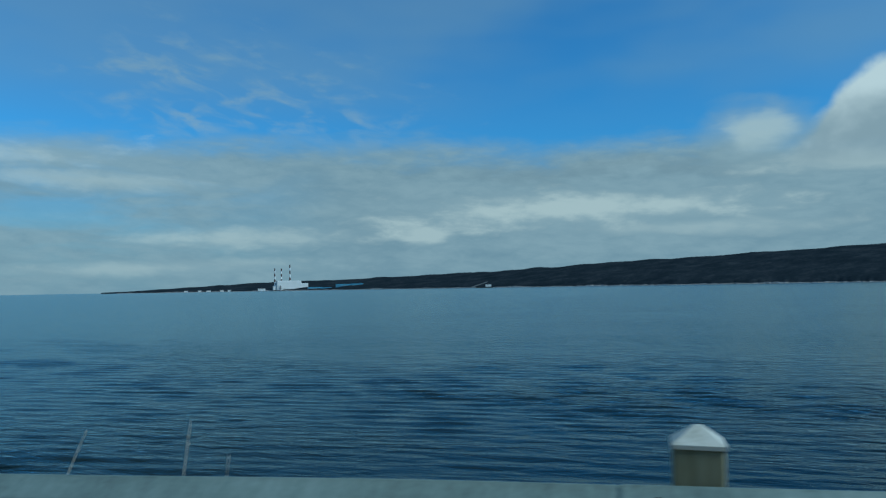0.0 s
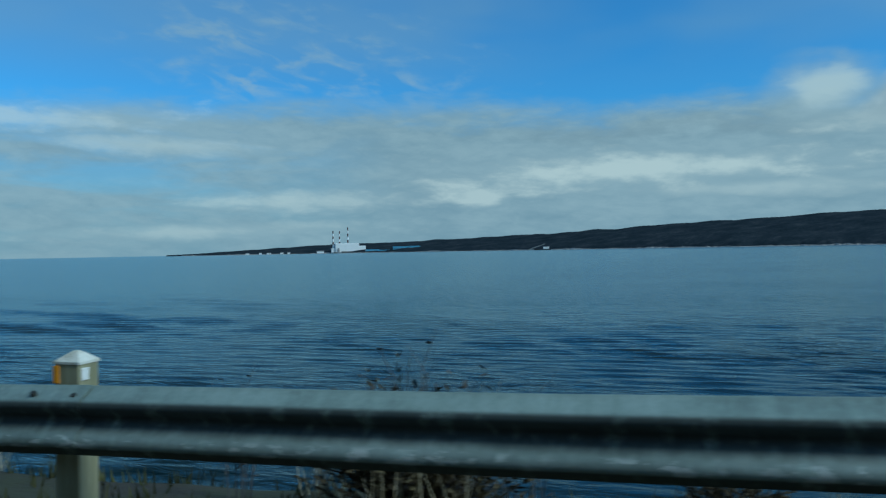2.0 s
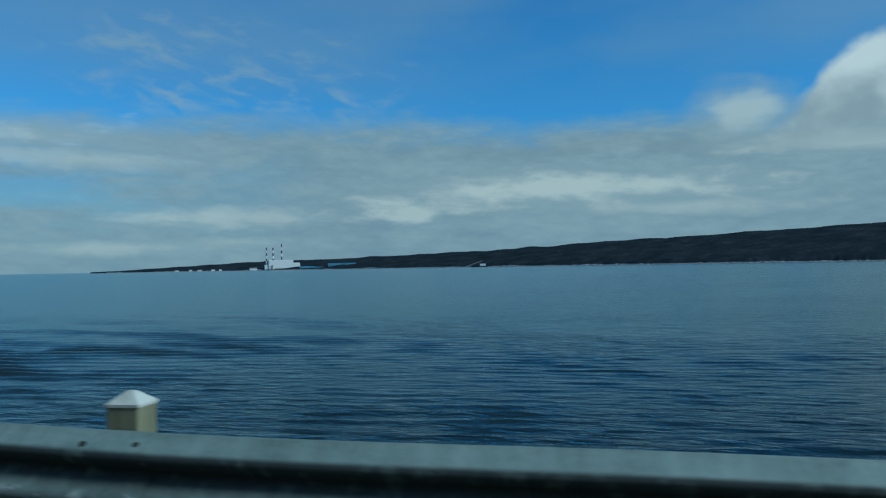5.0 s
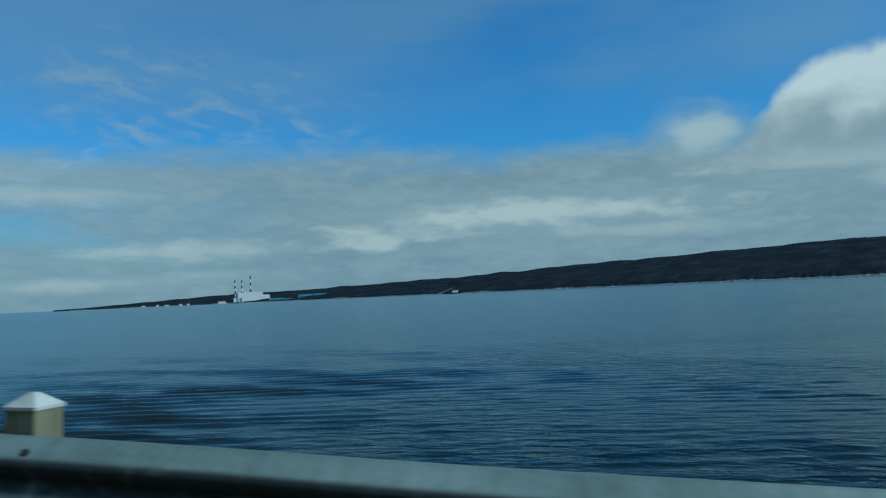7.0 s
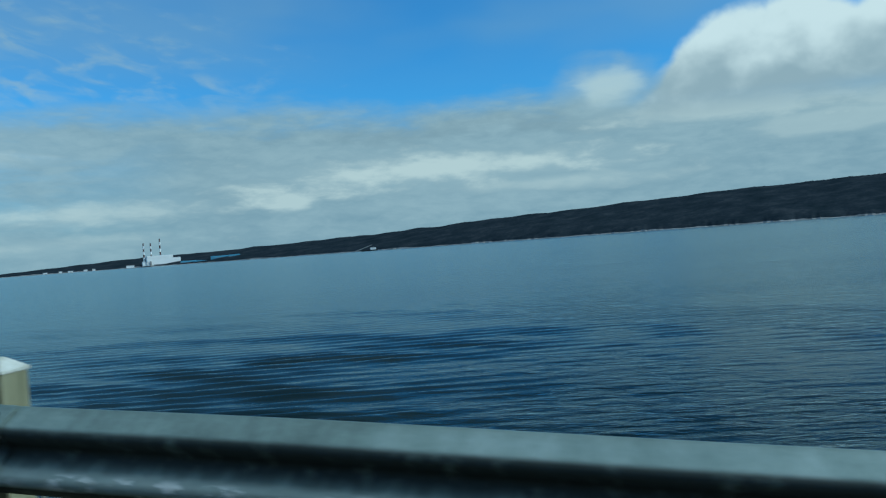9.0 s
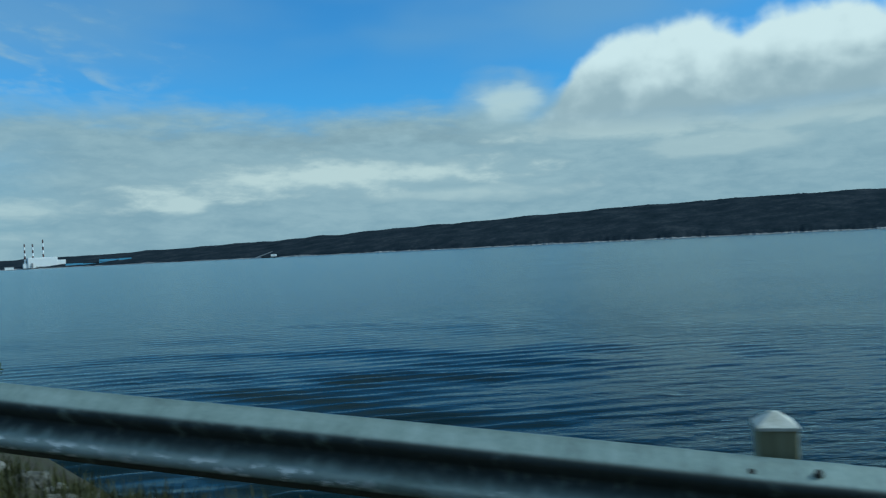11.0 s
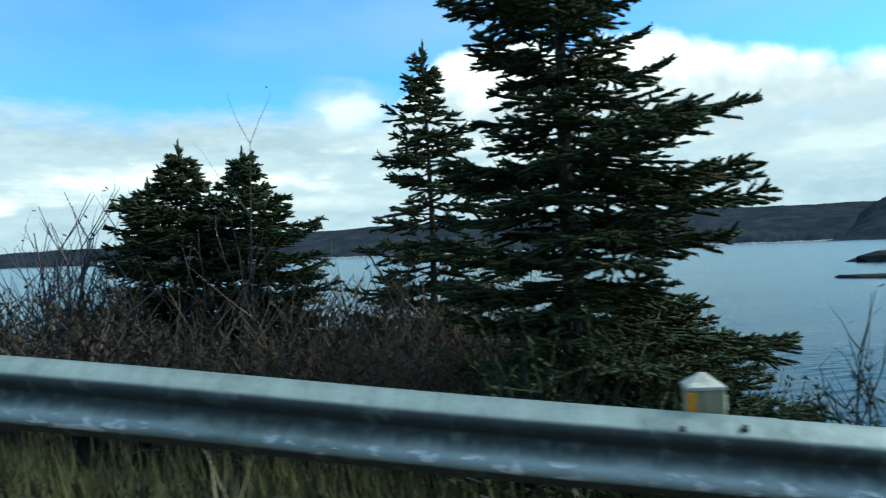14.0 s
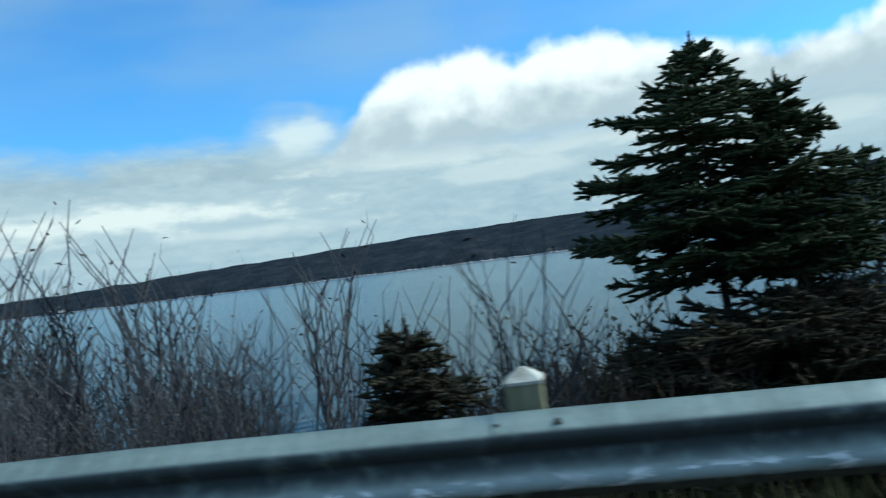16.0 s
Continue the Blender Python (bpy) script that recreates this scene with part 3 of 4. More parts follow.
def build_power_station():
    a0 = 27.5
    c = at(a0, 2960, SEA + 3)
    root = empty("power_station", Matrix.LocRotScale(c, Euler((0, 0, radians(a0 + 6))), None), "white power station with three banded chimneys by the water", "power station")
    bm = bmesh.new()
    box(bm, (2, 0, 17), (88, 45, 34), 0, 1)
    part("boiler_hall", bm, M_PLANT, root)
    bm = bmesh.new()
    box(bm, (58, -4, 12), (26, 34, 24), 0, 1)
    part("turbine_hall", bm, M_PLANT, root)
    bm = bmesh.new()
    box(bm, (-49, -6, 8), (14, 22, 16), 0, 0.6)
    part("annex", bm, M_PLANT, root, "grey concrete annex")
    bm = bmesh.new()
    box(bm, (-30, -25.3, 9), (5, 1.5, 15), 0)
    box(bm, (10, -23.2, 2.5), (60, 1.5, 4), 0)
    part("dark_bay", bm, M_GREY, root, "grey loading bays")
    for x, h in ((-48, 81), (-24, 80), (7, 94)):
        bands = 8
        s = None
        for i in range(bands):
            z0, z1 = h * i / bands, h * (i + 1) / bands
            r0, r1 = 3.0 - 1.0 * i / bands, 3.0 - 1.0 * (i + 1) / bands
            bm = bmesh.new()
            bmesh.ops.create_cone(bm, cap_ends=True, segments=14, radius1=r0, radius2=r1, depth=z1 - z0, matrix=Matrix.Translation((x, 6, (z0 + z1) / 2)))
            red = i % 2 == 1 and i > 1
            if s is None:
                s = part("chimney", bm, M_PLANT, root, "tall chimney with dark red and white bands")
            else:
                part("band", bm, M_STACK_RED if red else M_PLANT, s)
    # low blue sheds and tanks beside it
    for az, dist, w, h, dep in ((25.6, 2900, 52, 13, 30), (24.6, 2880, 60, 11, 30), (23.4, 2860, 70, 14, 30), (22.5, 2840, 40, 15, 25)):
        c = at(az, dist, SEA + 2)
        r = empty("storage_shed", Matrix.LocRotScale(c + Vector((0, 0, 8 if az < 24 else 0)), Euler((0, 0, radians(az))), None), "low blue metal storage shed near the power station", "shed", "blue sheds")
        bm = bmesh.new()
        box(bm, (0, 0, h / 2 - 8), (w, dep, h + 10), 0, 0.5)
        part("wall", bm, M_BLUE, r)
        bm = bmesh.new()
        box(bm, (0, 0, h / 2 + 5.6 - 8 + 0.4 + h * 0), (w + 2, dep + 2, 0.8), 0, 0.2)
        part("roof", bm, M_GREY, r)
    for az, dist, w, h in ((29.35, 2940, 26, 9), (31.6, 3000, 10, 6), (32.1, 3010, 12, 6), (33.0, 3030, 16, 5), (33.6, 3040, 10, 6), (34.5, 3060, 14, 5)):
        c = at(az, dist, SEA + 1.5)
        r = empty("shore_house", Matrix.LocRotScale(c, Euler((0, 0, radians(az))), None), "small white house on the far shore", "house", "shore houses")
        bm = bmesh.new()
        box(bm, (0, 0, h * 0.35), (w, 9, h * 0.7))
        part("wall", bm, M_PLANT, r)
        bm = bmesh.new()
        hw = w / 2 + 0.5
        vs = [bm.verts.new(v) for v in ((-hw, -5, h * 0.7), (hw, -5, h * 0.7), (hw, 5, h * 0.7), (-hw, 5, h * 0.7), (-hw, 0, h), (hw, 0, h))]
        for f in ((0, 1, 5, 4), (2, 3, 4, 5), (1, 2, 5), (3, 0, 4), (3, 2, 1, 0)):
            bm.faces.new([vs[i] for i in f])
        part("roof", bm, M_GREY, r)
    # inclined conveyor with a white hut on the far shore
    c = at(13.2, 2190, SEA + 1)
    r = empty("loading_conveyor", Matrix.LocRotScale(c, Euler((0, 0, radians(13.2))), None), "inclined grey loading conveyor with a white hut", "conveyor")
    bm = bmesh.new()
    vs = [bm.verts.new(v) for v in ((-32, 0, 0), (-30, 0, 0), (14, 0, 15), (14, 0, 17), (-32, 0, 2), (-32, 5, 0), (-30, 5, 0), (14, 5, 15), (14, 5, 17), (-32, 5, 2))]
    for f in ((0, 1, 2, 3, 4), (9, 8, 7, 6, 5), (3, 8, 9, 4), (2, 7, 8, 3), (1, 6, 7, 2)):
        bm.faces.new([vs[i] for i in f])
    part("belt_gallery", bm, M_GREY, r)
    bm = bmesh.new()
    box(bm, (16, 2, 5), (16, 8, 6), 0, 0.3)
    part("hut", bm, M_PLANT, r)
    bm = bmesh.new()
    box(bm, (6, 2, 0.5), (46, 10, 3), 0, 0.3)
    part("quay", bm, M_DARK_ROCK, r)


build_power_station()

# ---- guard rail ----
PROFILE = [(0.0, 0.0), (-0.004, -0.006), (-0.03, -0.026), (-0.068, -0.050), (-0.080, -0.064), (-0.083, -0.082), (-0.078, -0.100), (-0.030, -0.130), (-0.022, -0.146),
           (-0.030, -0.164), (-0.066, -0.196), (-0.085, -0.220), (-0.091, -0.242), (-0.085, -0.262), (-0.055, -0.286), (-0.022, -0.306), (-0.014, -0.312)]


def dent(k):
    """Small sags and bulges of the old rail, as (towards the sea, up)."""
    z = -0.062 * math.exp(-((k - 16.66) / 0.07) ** 2) - 0.045 * math.exp(-((k - 16.5) / 0.09) ** 2) + 0.02 * math.exp(-((k - 16.84) / 0.08) ** 2)
    z += 0.026 * math.exp(-((k - 11.72) / 0.18) ** 2) - 0.012 * math.exp(-((k - 13.72) / 0.06) ** 2) - 0.015 * math.exp(-((k - 14.0) / 0.12) ** 2)
    y = 0.05 * math.exp(-((k - 16.6) / 0.14) ** 2) + 0.006 * math.sin(k * 5.3) + 0.004 * math.sin(k * 11.0)
    return y, z + 0.004 * math.sin(k * 7.1)


def beam(k0, k1, proud, parent):
    """One folded rail section, with its own thickness; the end lips are joined by edges of their own."""
    steps, m = 16, len(PROFILE)
    verts, faces, uvs = [], [], []
    rings = []
    for s in range(steps + 1):
        k = k0 + (k1 - k0) * s / steps
        p, n = along(k)
        dy, dz = dent(k)
        rings.append([[p + n * (u + 0.13 * z + dy - proud + t) + Vector((0, 0, z + dz + proud * 0.5)) for u, z in PROFILE] for t in (0.0, 0.0035)])
    for side in (0, 1):
        base = len(verts)
        for s in range(steps + 1):
            for i in range(m):
                verts.append(rings[s][side][i])
                uvs.append(((k0 + (k1 - k0) * s / steps) * SPACING, i / (m - 1)))
        for s in range(steps):
            for i in range(m - 1):
                a, b = base + s * m + i, base + (s + 1) * m + i
                faces.append((a, b, b + 1, a + 1) if side == 0 else (a + 1, b + 1, b, a))
    for s in (0, steps):
        base = len(verts)
        for side in (0, 1):
            verts += rings[s][side]
            uvs += [(k0 * SPACING, i / (m - 1)) for i in range(m)]
        for i in range(m - 1):
            q = (base + i, base + i + 1, base + m + i + 1, base + m + i)
            faces.append(q if s == 0 else q[::-1])
    for i in (0, m - 1):
        base = len(verts)
        for s in range(steps + 1):
            verts += [rings[s][0][i], rings[s][1][i]]
            uvs += [(0.0, i / (m - 1))] * 2
        for s in range(steps):
            a = base + 2 * s
            q = (a, a + 1, a + 3, a + 2)
            faces.append(q if i == 0 else q[::-1])
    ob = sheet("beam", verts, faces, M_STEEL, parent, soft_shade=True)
    layer = ob.data.uv_layers.new(name="UVMap")
    for loop in ob.data.loops:
        layer.data[loop.index].uv = uvs[loop.vertex_index]
    return ob


SEAM = 13.48   # where two lengths of rail were butted and bolted
POST_W, POST_UP, CAP_H = 0.138, 0.104, 0.046


def post_mesh():
    bm = bmesh.new()
    box(bm, (0, 0, POST_UP - 0.85), (POST_W, POST_W, 1.7), 0, 0.006)
    return bm


def cap_mesh():
    bm = bmesh.new()
    h = POST_W / 2 + 0.004
    lo = [bm.verts.new((x * h, y * h, POST_UP - 0.012)) for x, y in ((-1, -1), (1, -1), (1, 1), (-1, 1))]
    mid = [bm.verts.new((x * h, y * h, POST_UP)) for x, y in ((-1, -1), (1, -1), (1, 1), (-1, 1))]
    t = 0.012
    up = [bm.verts.new((x * t, y * t, POST_UP + CAP_H)) for x, y in ((-1, -1), (1, -1), (1, 1), (-1, 1))]
    for i in range(4):
        j = (i + 1) % 4
        bm.faces.new((lo[i], lo[j], mid[j], mid[i]))
        bm.faces.new((mid[i], mid[j], up[j], up[i]))
    bm.faces.new(up)
    bm.faces.new(lo[::-1])
    return bm


def build_guard_rail():
    root = empty("guard_rail", Matrix.Identity(4), "long weathered galvanised guard rail on timber posts beside the road", "guard rail")
    for k in range(-6, 28):
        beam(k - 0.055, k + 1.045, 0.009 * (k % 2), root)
    gap = beam(SEAM - 0.0022, SEAM + 0.0022, 0.0112, root)
    gap.name = "joint_gap"
    gap.data.materials[0] = M_DARK_ROCK
    src = {"post": post_mesh(), "cap": cap_mesh()}
    bolt = bmesh.new()
    bmesh.ops.create_cone(bolt, cap_ends=True, segments=8, radius1=0.0165, radius2=0.013, depth=0.016)
    meshes = {}
    for key, bm, mat in (("post", src["post"], M_POST), ("cap", src["cap"], M_CAP), ("bolt", bolt, M_BOLT)):
        me = bpy.data.meshes.new(key)
        bm.to_mesh(me)
        bm.free()
        me.materials.append(mat)
        meshes[key] = me
    amber = bmesh.new()
    box(amber, (0, 0, 0), (0.032, 0.006, 0.085), 0, 0.002)
    white = bmesh.new()
    box(white, (0, 0, 0), (0.006, 0.05, 0.06), 0, 0.002)
    for key, bm, mat in (("amber", amber, M_AMBER), ("white", white, M_WHITE_REF)):
        me = bpy.data.meshes.new(key + "_reflector")
        bm.to_mesh(me)
        bm.free()
        me.materials.append(mat)
        meshes[key] = me
    rnd = random.Random(4)
    for k in range(-6, 29):
        p, n = along(k)
        o = new("post", meshes["post"])
        o.parent = root
        lean = rnd.uniform(-1.2, 1.2)
        shift = -0.035 + 0.055 * smooth(13.0, 14.2, k) + 0.025 * smooth(16.3, 17.0, k)   # nudged along the rail so the posts line up from the camera
        o.matrix_basis = Matrix.LocRotScale(p + n * (0.02 + POST_W / 2) + Vector((-n.y, n.x, 0)) * shift, Euler((radians(rnd.uniform(-1, 1)), radians(lean), turn_of(n) + radians(rnd.uniform(-3, 3)))), None) @ Matrix.Translation((0, 0, rnd.uniform(-0.012, 0.012)))
        c = new("post_cap", meshes["cap"])
        c.parent = o
        for sx in (-1, 1):
            b = new("bolt", meshes["bolt"])
            b.parent = o
            b.matrix_basis = pose(sx * 0.112, -POST_W / 2 - 0.02 - 0.066, -0.036, 34, 0, 0)
        if k in (3, 11, 19):
            a = new("reflector", meshes["amber"])
            a.parent = o
            a.matrix_basis = pose(-POST_W / 2 + 0.012, -POST_W / 2 - 0.003, POST_UP - 0.062)
            a = new("reflector", meshes["white"])
            a.parent = o
            a.matrix_basis = pose(POST_W / 2 + 0.003, -0.03, POST_UP - 0.06)


build_guard_rail()


# ---- plants ----
class Soup:
    """Gathers triangles and tubes for one mesh."""

    def __init__(self):
        self.v, self.f = [], []

    def tube(self, pts, radii, sides=3):
        base = len(self.v)
        for i, (p, r) in enumerate(zip(pts, radii)):
            d = (pts[min(i + 1, len(pts) - 1)] - pts[max(i - 1, 0)])
            if d.length < 1e-6:
                d = Vector((0, 0, 1))
            d.normalize()
            s = d.cross(Vector((0.3, 0.9, 0.1)))
            if s.length < 0.05:
                s = d.cross(Vector((1, 0, 0)))
            s.normalize()
            t = d.cross(s)
            for j in range(sides):
                a = 2 * math.pi * j / sides
                self.v.append(p + (s * math.cos(a) + t * math.sin(a)) * r)
        for i in range(len(pts) - 1):
            for j in range(sides):
                k = (j + 1) % sides
                self.f.append((base + i * sides + j, base + i * sides + k, base + (i + 1) * sides + k, base + (i + 1) * sides + j))

    def blade(self, p, d, side, length, width):
        b = len(self.v)
        self.v += [p - side * width * 0.5, p + side * width * 0.5, p + d * length]
        self.f.append((b, b + 1, b + 2))

    def leaf(self, p, d, side, length, width):
        b = len(self.v)
        m = p + d * length * 0.5
        self.v += [p, m + side * width * 0.5, p + d * length, m - side * width * 0.5]
        self.f.append((b, b + 1, b + 2, b + 3))

    def spike(self, p, d, s, up, length, r):
        b = len(self.v)
        self.v += [p + s * r, p - s * 0.5 * r + up * 0.87 * r, p - s * 0.5 * r - up * 0.87 * r, p + d * length]
        self.f += [(b, b + 1, b + 3), (b + 1, b + 2, b + 3), (b + 2, b, b + 3)]

    def mesh(self, name, mat, parent=None):
        return sheet(name, self.v, self.f, mat, parent)


def tri_mesh(name, verts, tris, mat, parent=None):
    """A triangle mesh straight from two arrays."""
    me = bpy.data.meshes.new(name)
    me.vertices.add(len(verts))
    me.vertices.foreach_set("co", np.asarray(verts, dtype=np.float32).ravel())
    me.loops.add(len(tris) * 3)
    me.loops.foreach_set("vertex_index", np.asarray(tris, dtype=np.int32).ravel())
    me.polygons.add(len(tris))
    me.polygons.foreach_set("loop_start", np.arange(0, len(tris) * 3, 3, dtype=np.int32))
    me.materials.append(mat)
    me.update()
    me.validate()
    ob = new(name, me)
    if parent:
        ob.parent = parent
    return ob


def shoot(length, seed):
    """One needled shoot along +x: a spindle core set all round with short needles."""
    rng = np.random.RandomState(seed)
    v, f = [], []
    for t, r in ((0.0, 0.006), (0.3, 0.017), (0.8, 0.014)):
        for j in range(4):
            a = 1.5708 * j + 0.4
            v.append((t * length, r * math.cos(a), r * math.sin(a)))
    v.append((length, 0, 0))
    for i in (0, 4):
        for j in range(4):
            k = (j + 1) % 4
            f += [(i + j, i + k, i + 4 + k), (i + j, i + 4 + k, i + 4 + j)]
    f += [(8 + j, 8 + (j + 1) % 4, 12) for j in range(4)]
    n = int(length / 0.0155)
    for i in range(n):
        t = (i + rng.rand()) / n
        a = rng.uniform(0, 6.283)
        out = np.array((0.0, math.cos(a), math.sin(a)))
        side = np.array((0.0, -math.sin(a), math.cos(a)))
        p = np.array((t * length * 0.97, 0, 0)) + out * 0.008
        ln = rng.uniform(0.024, 0.040)
        d = np.array((rng.uniform(0.4, 0.8), 0, 0)) + out * rng.uniform(0.6, 0.9)
        b = len(v)
        v += [tuple(p - side * 0.0095), tuple(p + side * 0.0095), tuple(p + d * ln)]
        f.append((b, b + 1, b + 2))
    return np.array(v), np.array(f)


SHOOT_LENGTHS = (0.09, 0.15, 0.22)
SHOOTS = [[shoot(ln, 10 * i + j) for j in range(3)] for i, ln in enumerate(SHOOT_LENGTHS)]


class Foliage:
    """Gathers shoots by place and direction, and lays them all out at once."""

    def __init__(self, rnd):
        self.rnd, self.rows = rnd, {}

    def add(self, p, d, length):
        i = 0 if length < 0.12 else 1 if length < 0.185 else 2
        self.rows.setdefault((i, self.rnd.randrange(3)), []).append((p.x, p.y, p.z, d.x, d.y, d.z, length / SHOOT_LENGTHS[i]))

    def arrays(self):
        vs, fs, base = [], [], 0
        rng = np.random.RandomState(3)
        for (i, j), rows in sorted(self.rows.items()):
            v, f = SHOOTS[i][j]
            a = np.array(rows)
            d = a[:, 3:6] / np.linalg.norm(a[:, 3:6], axis=1, keepdims=True)
            ref = np.where(np.abs(d[:, 2:3]) < 0.9, np.array([[0, 0, 1.0]]), np.array([[1.0, 0, 0]]))
            s = np.cross(d, ref)
            s /= np.linalg.norm(s, axis=1, keepdims=True)
            u = np.cross(s, d)
            roll = rng.uniform(0, 6.283, (len(a), 1))
            s, u = s * np.cos(roll) + u * np.sin(roll), u * np.cos(roll) - s * np.sin(roll)
            k = a[:, 6][:, None, None]
            out = a[:, None, :3] + v[None, :, 0:1] * k * d[:, None, :] + v[None, :, 1:2] * s[:, None, :] + v[None, :, 2:3] * u[:, None, :]
            vs.append(out.reshape(-1, 3))
            fs.append((f[None] + (base + np.arange(len(a)) * len(v))[:, None, None]).reshape(-1, 3))
            base += len(a) * len(v)
        return np.concatenate(vs), np.concatenate(fs)


def side_reach(z, rows, east):
    """Crown reach at height z on the west or the east side."""
    for (a, wa, ea), (b, wb, eb) in zip(rows, rows[1:]):
        if a >= z >= b:
            f = (a - z) / (a - b)
            return (ea + (eb - ea) * f) if east else (wa + (wb - wa) * f)
    r = rows[0] if z > rows[0][0] else rows[-1]
    return r[2] if east else r[1]


def spruce(rnd, foot, rows, low, label, whorl=0.3, limbs=6, full=1.0, mat=None):
    """A spruce: a tapered trunk, limbs in whorls, each limb a flat pad of branchlets closely set with shoots.
    rows: height above the datum with the crown's reach to the west and to the east; low: where the crown begins."""
    root = empty("spruce_tree", Matrix.Identity(4), label, "spruce", "roadside spruces")
    wood, green = Soup(), Foliage(rnd)
    top = rows[0][0]
    height = top - foot
    trunk = [Vector((0.012 * height * noise.noise(Vector((i * 0.4, height, foot))), 0.012 * height * noise.noise(Vector((i * 0.4, foot, height))), height * i / 12 - (0.5 if i == 0 else 0))) for i in range(13)]
    wood.tube(trunk, [0.012 * height * (1 - i / 12.6) + 0.008 for i in range(13)], 7)

    def trunk_at(h):
        x = min(max(h / height, 0), 0.999) * 12
        i = int(x)
        return trunk[i].lerp(trunk[i + 1], x - i)

    def branchlet(p, d, ln, level):
        """A drooping spray: shoots end to end, with side shoots in one plane."""
        side = d.cross(Vector((0, 0, 1)))
        side = side.normalized() if side.length > 0.1 else Vector((1, 0, 0))
        done = 0.0
        while done < ln:
            step = min(0.2, ln - done) if ln - done > 0.08 else 0.1
            green.add(p, d, step * 1.15)
            if level < 1 or ln > 0.3:
                for sg in (-1, 1):
                    if rnd.random() < 0.72 * full and ln - done > 0.08:
                        q = p + d * step * rnd.uniform(0.1, 0.7)
                        green.add(q, (d * 0.75 + side * sg * rnd.uniform(0.6, 0.95) + Vector((0, 0, rnd.uniform(-0.35, 0.3)))).normalized(), min(0.2, 0.08 + 0.35 * (ln - done)) * rnd.uniform(0.7, 1.1))
            p = p + d * step
            d = (d + Vector((rnd.uniform(-0.08, 0.08), rnd.uniform(-0.08, 0.08), 0.03))).normalized()
            done += step

    z = low
    while z < top - 0.1:
        f = (z - low) / (top - low)
        seen = 1.0 if z < 6.3 else 0.35
        count = limbs + rnd.randint(-1, 1) if f < 0.9 else 4
        a0 = rnd.uniform(0, 6.28)
        gather = rnd.uniform(0.9, 1.08)
        for c in range(count):
            a = a0 + 6.283 * c / count + rnd.uniform(-0.3, 0.3)
            z0 = z + rnd.uniform(-0.09, 0.09)
            rise = -0.14 + 0.20 * f + 0.5 * max(0.0, f - 0.65) + rnd.uniform(-0.1, 0.1)
            east = 0.5 + 0.5 * math.cos(a)
            zt = z0
            for _ in range(2):
                reach = side_reach(zt, rows, False) * (1 - east) + side_reach(zt, rows, True) * east
                zt = z0 + reach * rise
            ln = max(0.12, reach * gather * (rnd.uniform(0.84, 1.08) if rnd.random() < 0.7 else rnd.uniform(0.4, 0.8)))
            out = Vector((math.cos(a), math.sin(a), 0))
            side = Vector((-out.y, out.x, 0))
            p0 = trunk_at(z0 - foot)
            n = max(3, int(ln / 0.115))
            bow, swing = rnd.uniform(0.03, 0.11), rnd.uniform(-0.12, 0.12)
            pts = [p0 + out * ln * t + Vector((0, 0, ln * (rise * t - bow * math.sin(t * 3.0) * 0.5 + bow * t ** 3))) + side * swing * ln * t * t for t in (i / n for i in range(n + 1))]
            wood.tube(pts, [0.005 + 0.009 * ln * (1 - i / n) for i in range(n + 1)], 3)
            for i in range(1, n + 1):
                t = i / n
                if t < 0.22 and ln > 0.6 and rnd.random() < 0.6:
                    continue
                d = (pts[i] - pts[i - 1]).normalized()
                wide = (0.62 * ln * (1.0 - t) ** 0.8 * min(1.0, 0.35 + 1.7 * t) + 0.11) * rnd.uniform(0.75, 1.2)
                for sg in (-1, 1):
                    if rnd.random() < 0.86 * full * seen:
                        branchlet(pts[i], (d * rnd.uniform(0.55, 0.9) + side * sg * rnd.uniform(0.6, 1.0) + Vector((0, 0, rnd.uniform(-0.28, 0.14)))).normalized(), wide, 0)
                if rnd.random() < 0.5 * full:
                    green.add(pts[i], (d * 0.8 + side * rnd.uniform(-0.6, 0.6) + Vector((0, 0, rnd.uniform(0.3, 1.0)))).normalized(), rnd.uniform(0.09, 0.16))
                green.add(pts[i - 1], d, 0.13)
            for k in range(3):
                green.add(pts[-1] - d * 0.05, (d + side * rnd.uniform(-0.5, 0.5) + Vector((0, 0, rnd.uniform(0.0, 0.5)))).normalized(), rnd.uniform(0.10, 0.17))
        z += whorl * rnd.uniform(0.75, 1.25) * (1 - 0.45 * f) * (1.0 if z < 6.4 else 1.9)
    for i in range(9):
        h = height - 0.42 + 0.045 * i
        for k in range(3):
            green.add(trunk_at(h), Vector((rnd.uniform(-0.7, 0.7), rnd.uniform(-0.7, 0.7), 1)).normalized(), rnd.uniform(0.09, 0.15))
    green.add(trunk_at(height) - Vector((0, 0, 0.05)), Vector((0, 0, 1)), 0.2)
    wood.mesh("trunk", M_BARK, root)
    v, t = green.arrays()
    tri_mesh("crown", v, t, mat or M_NEEDLE, root)
    return root


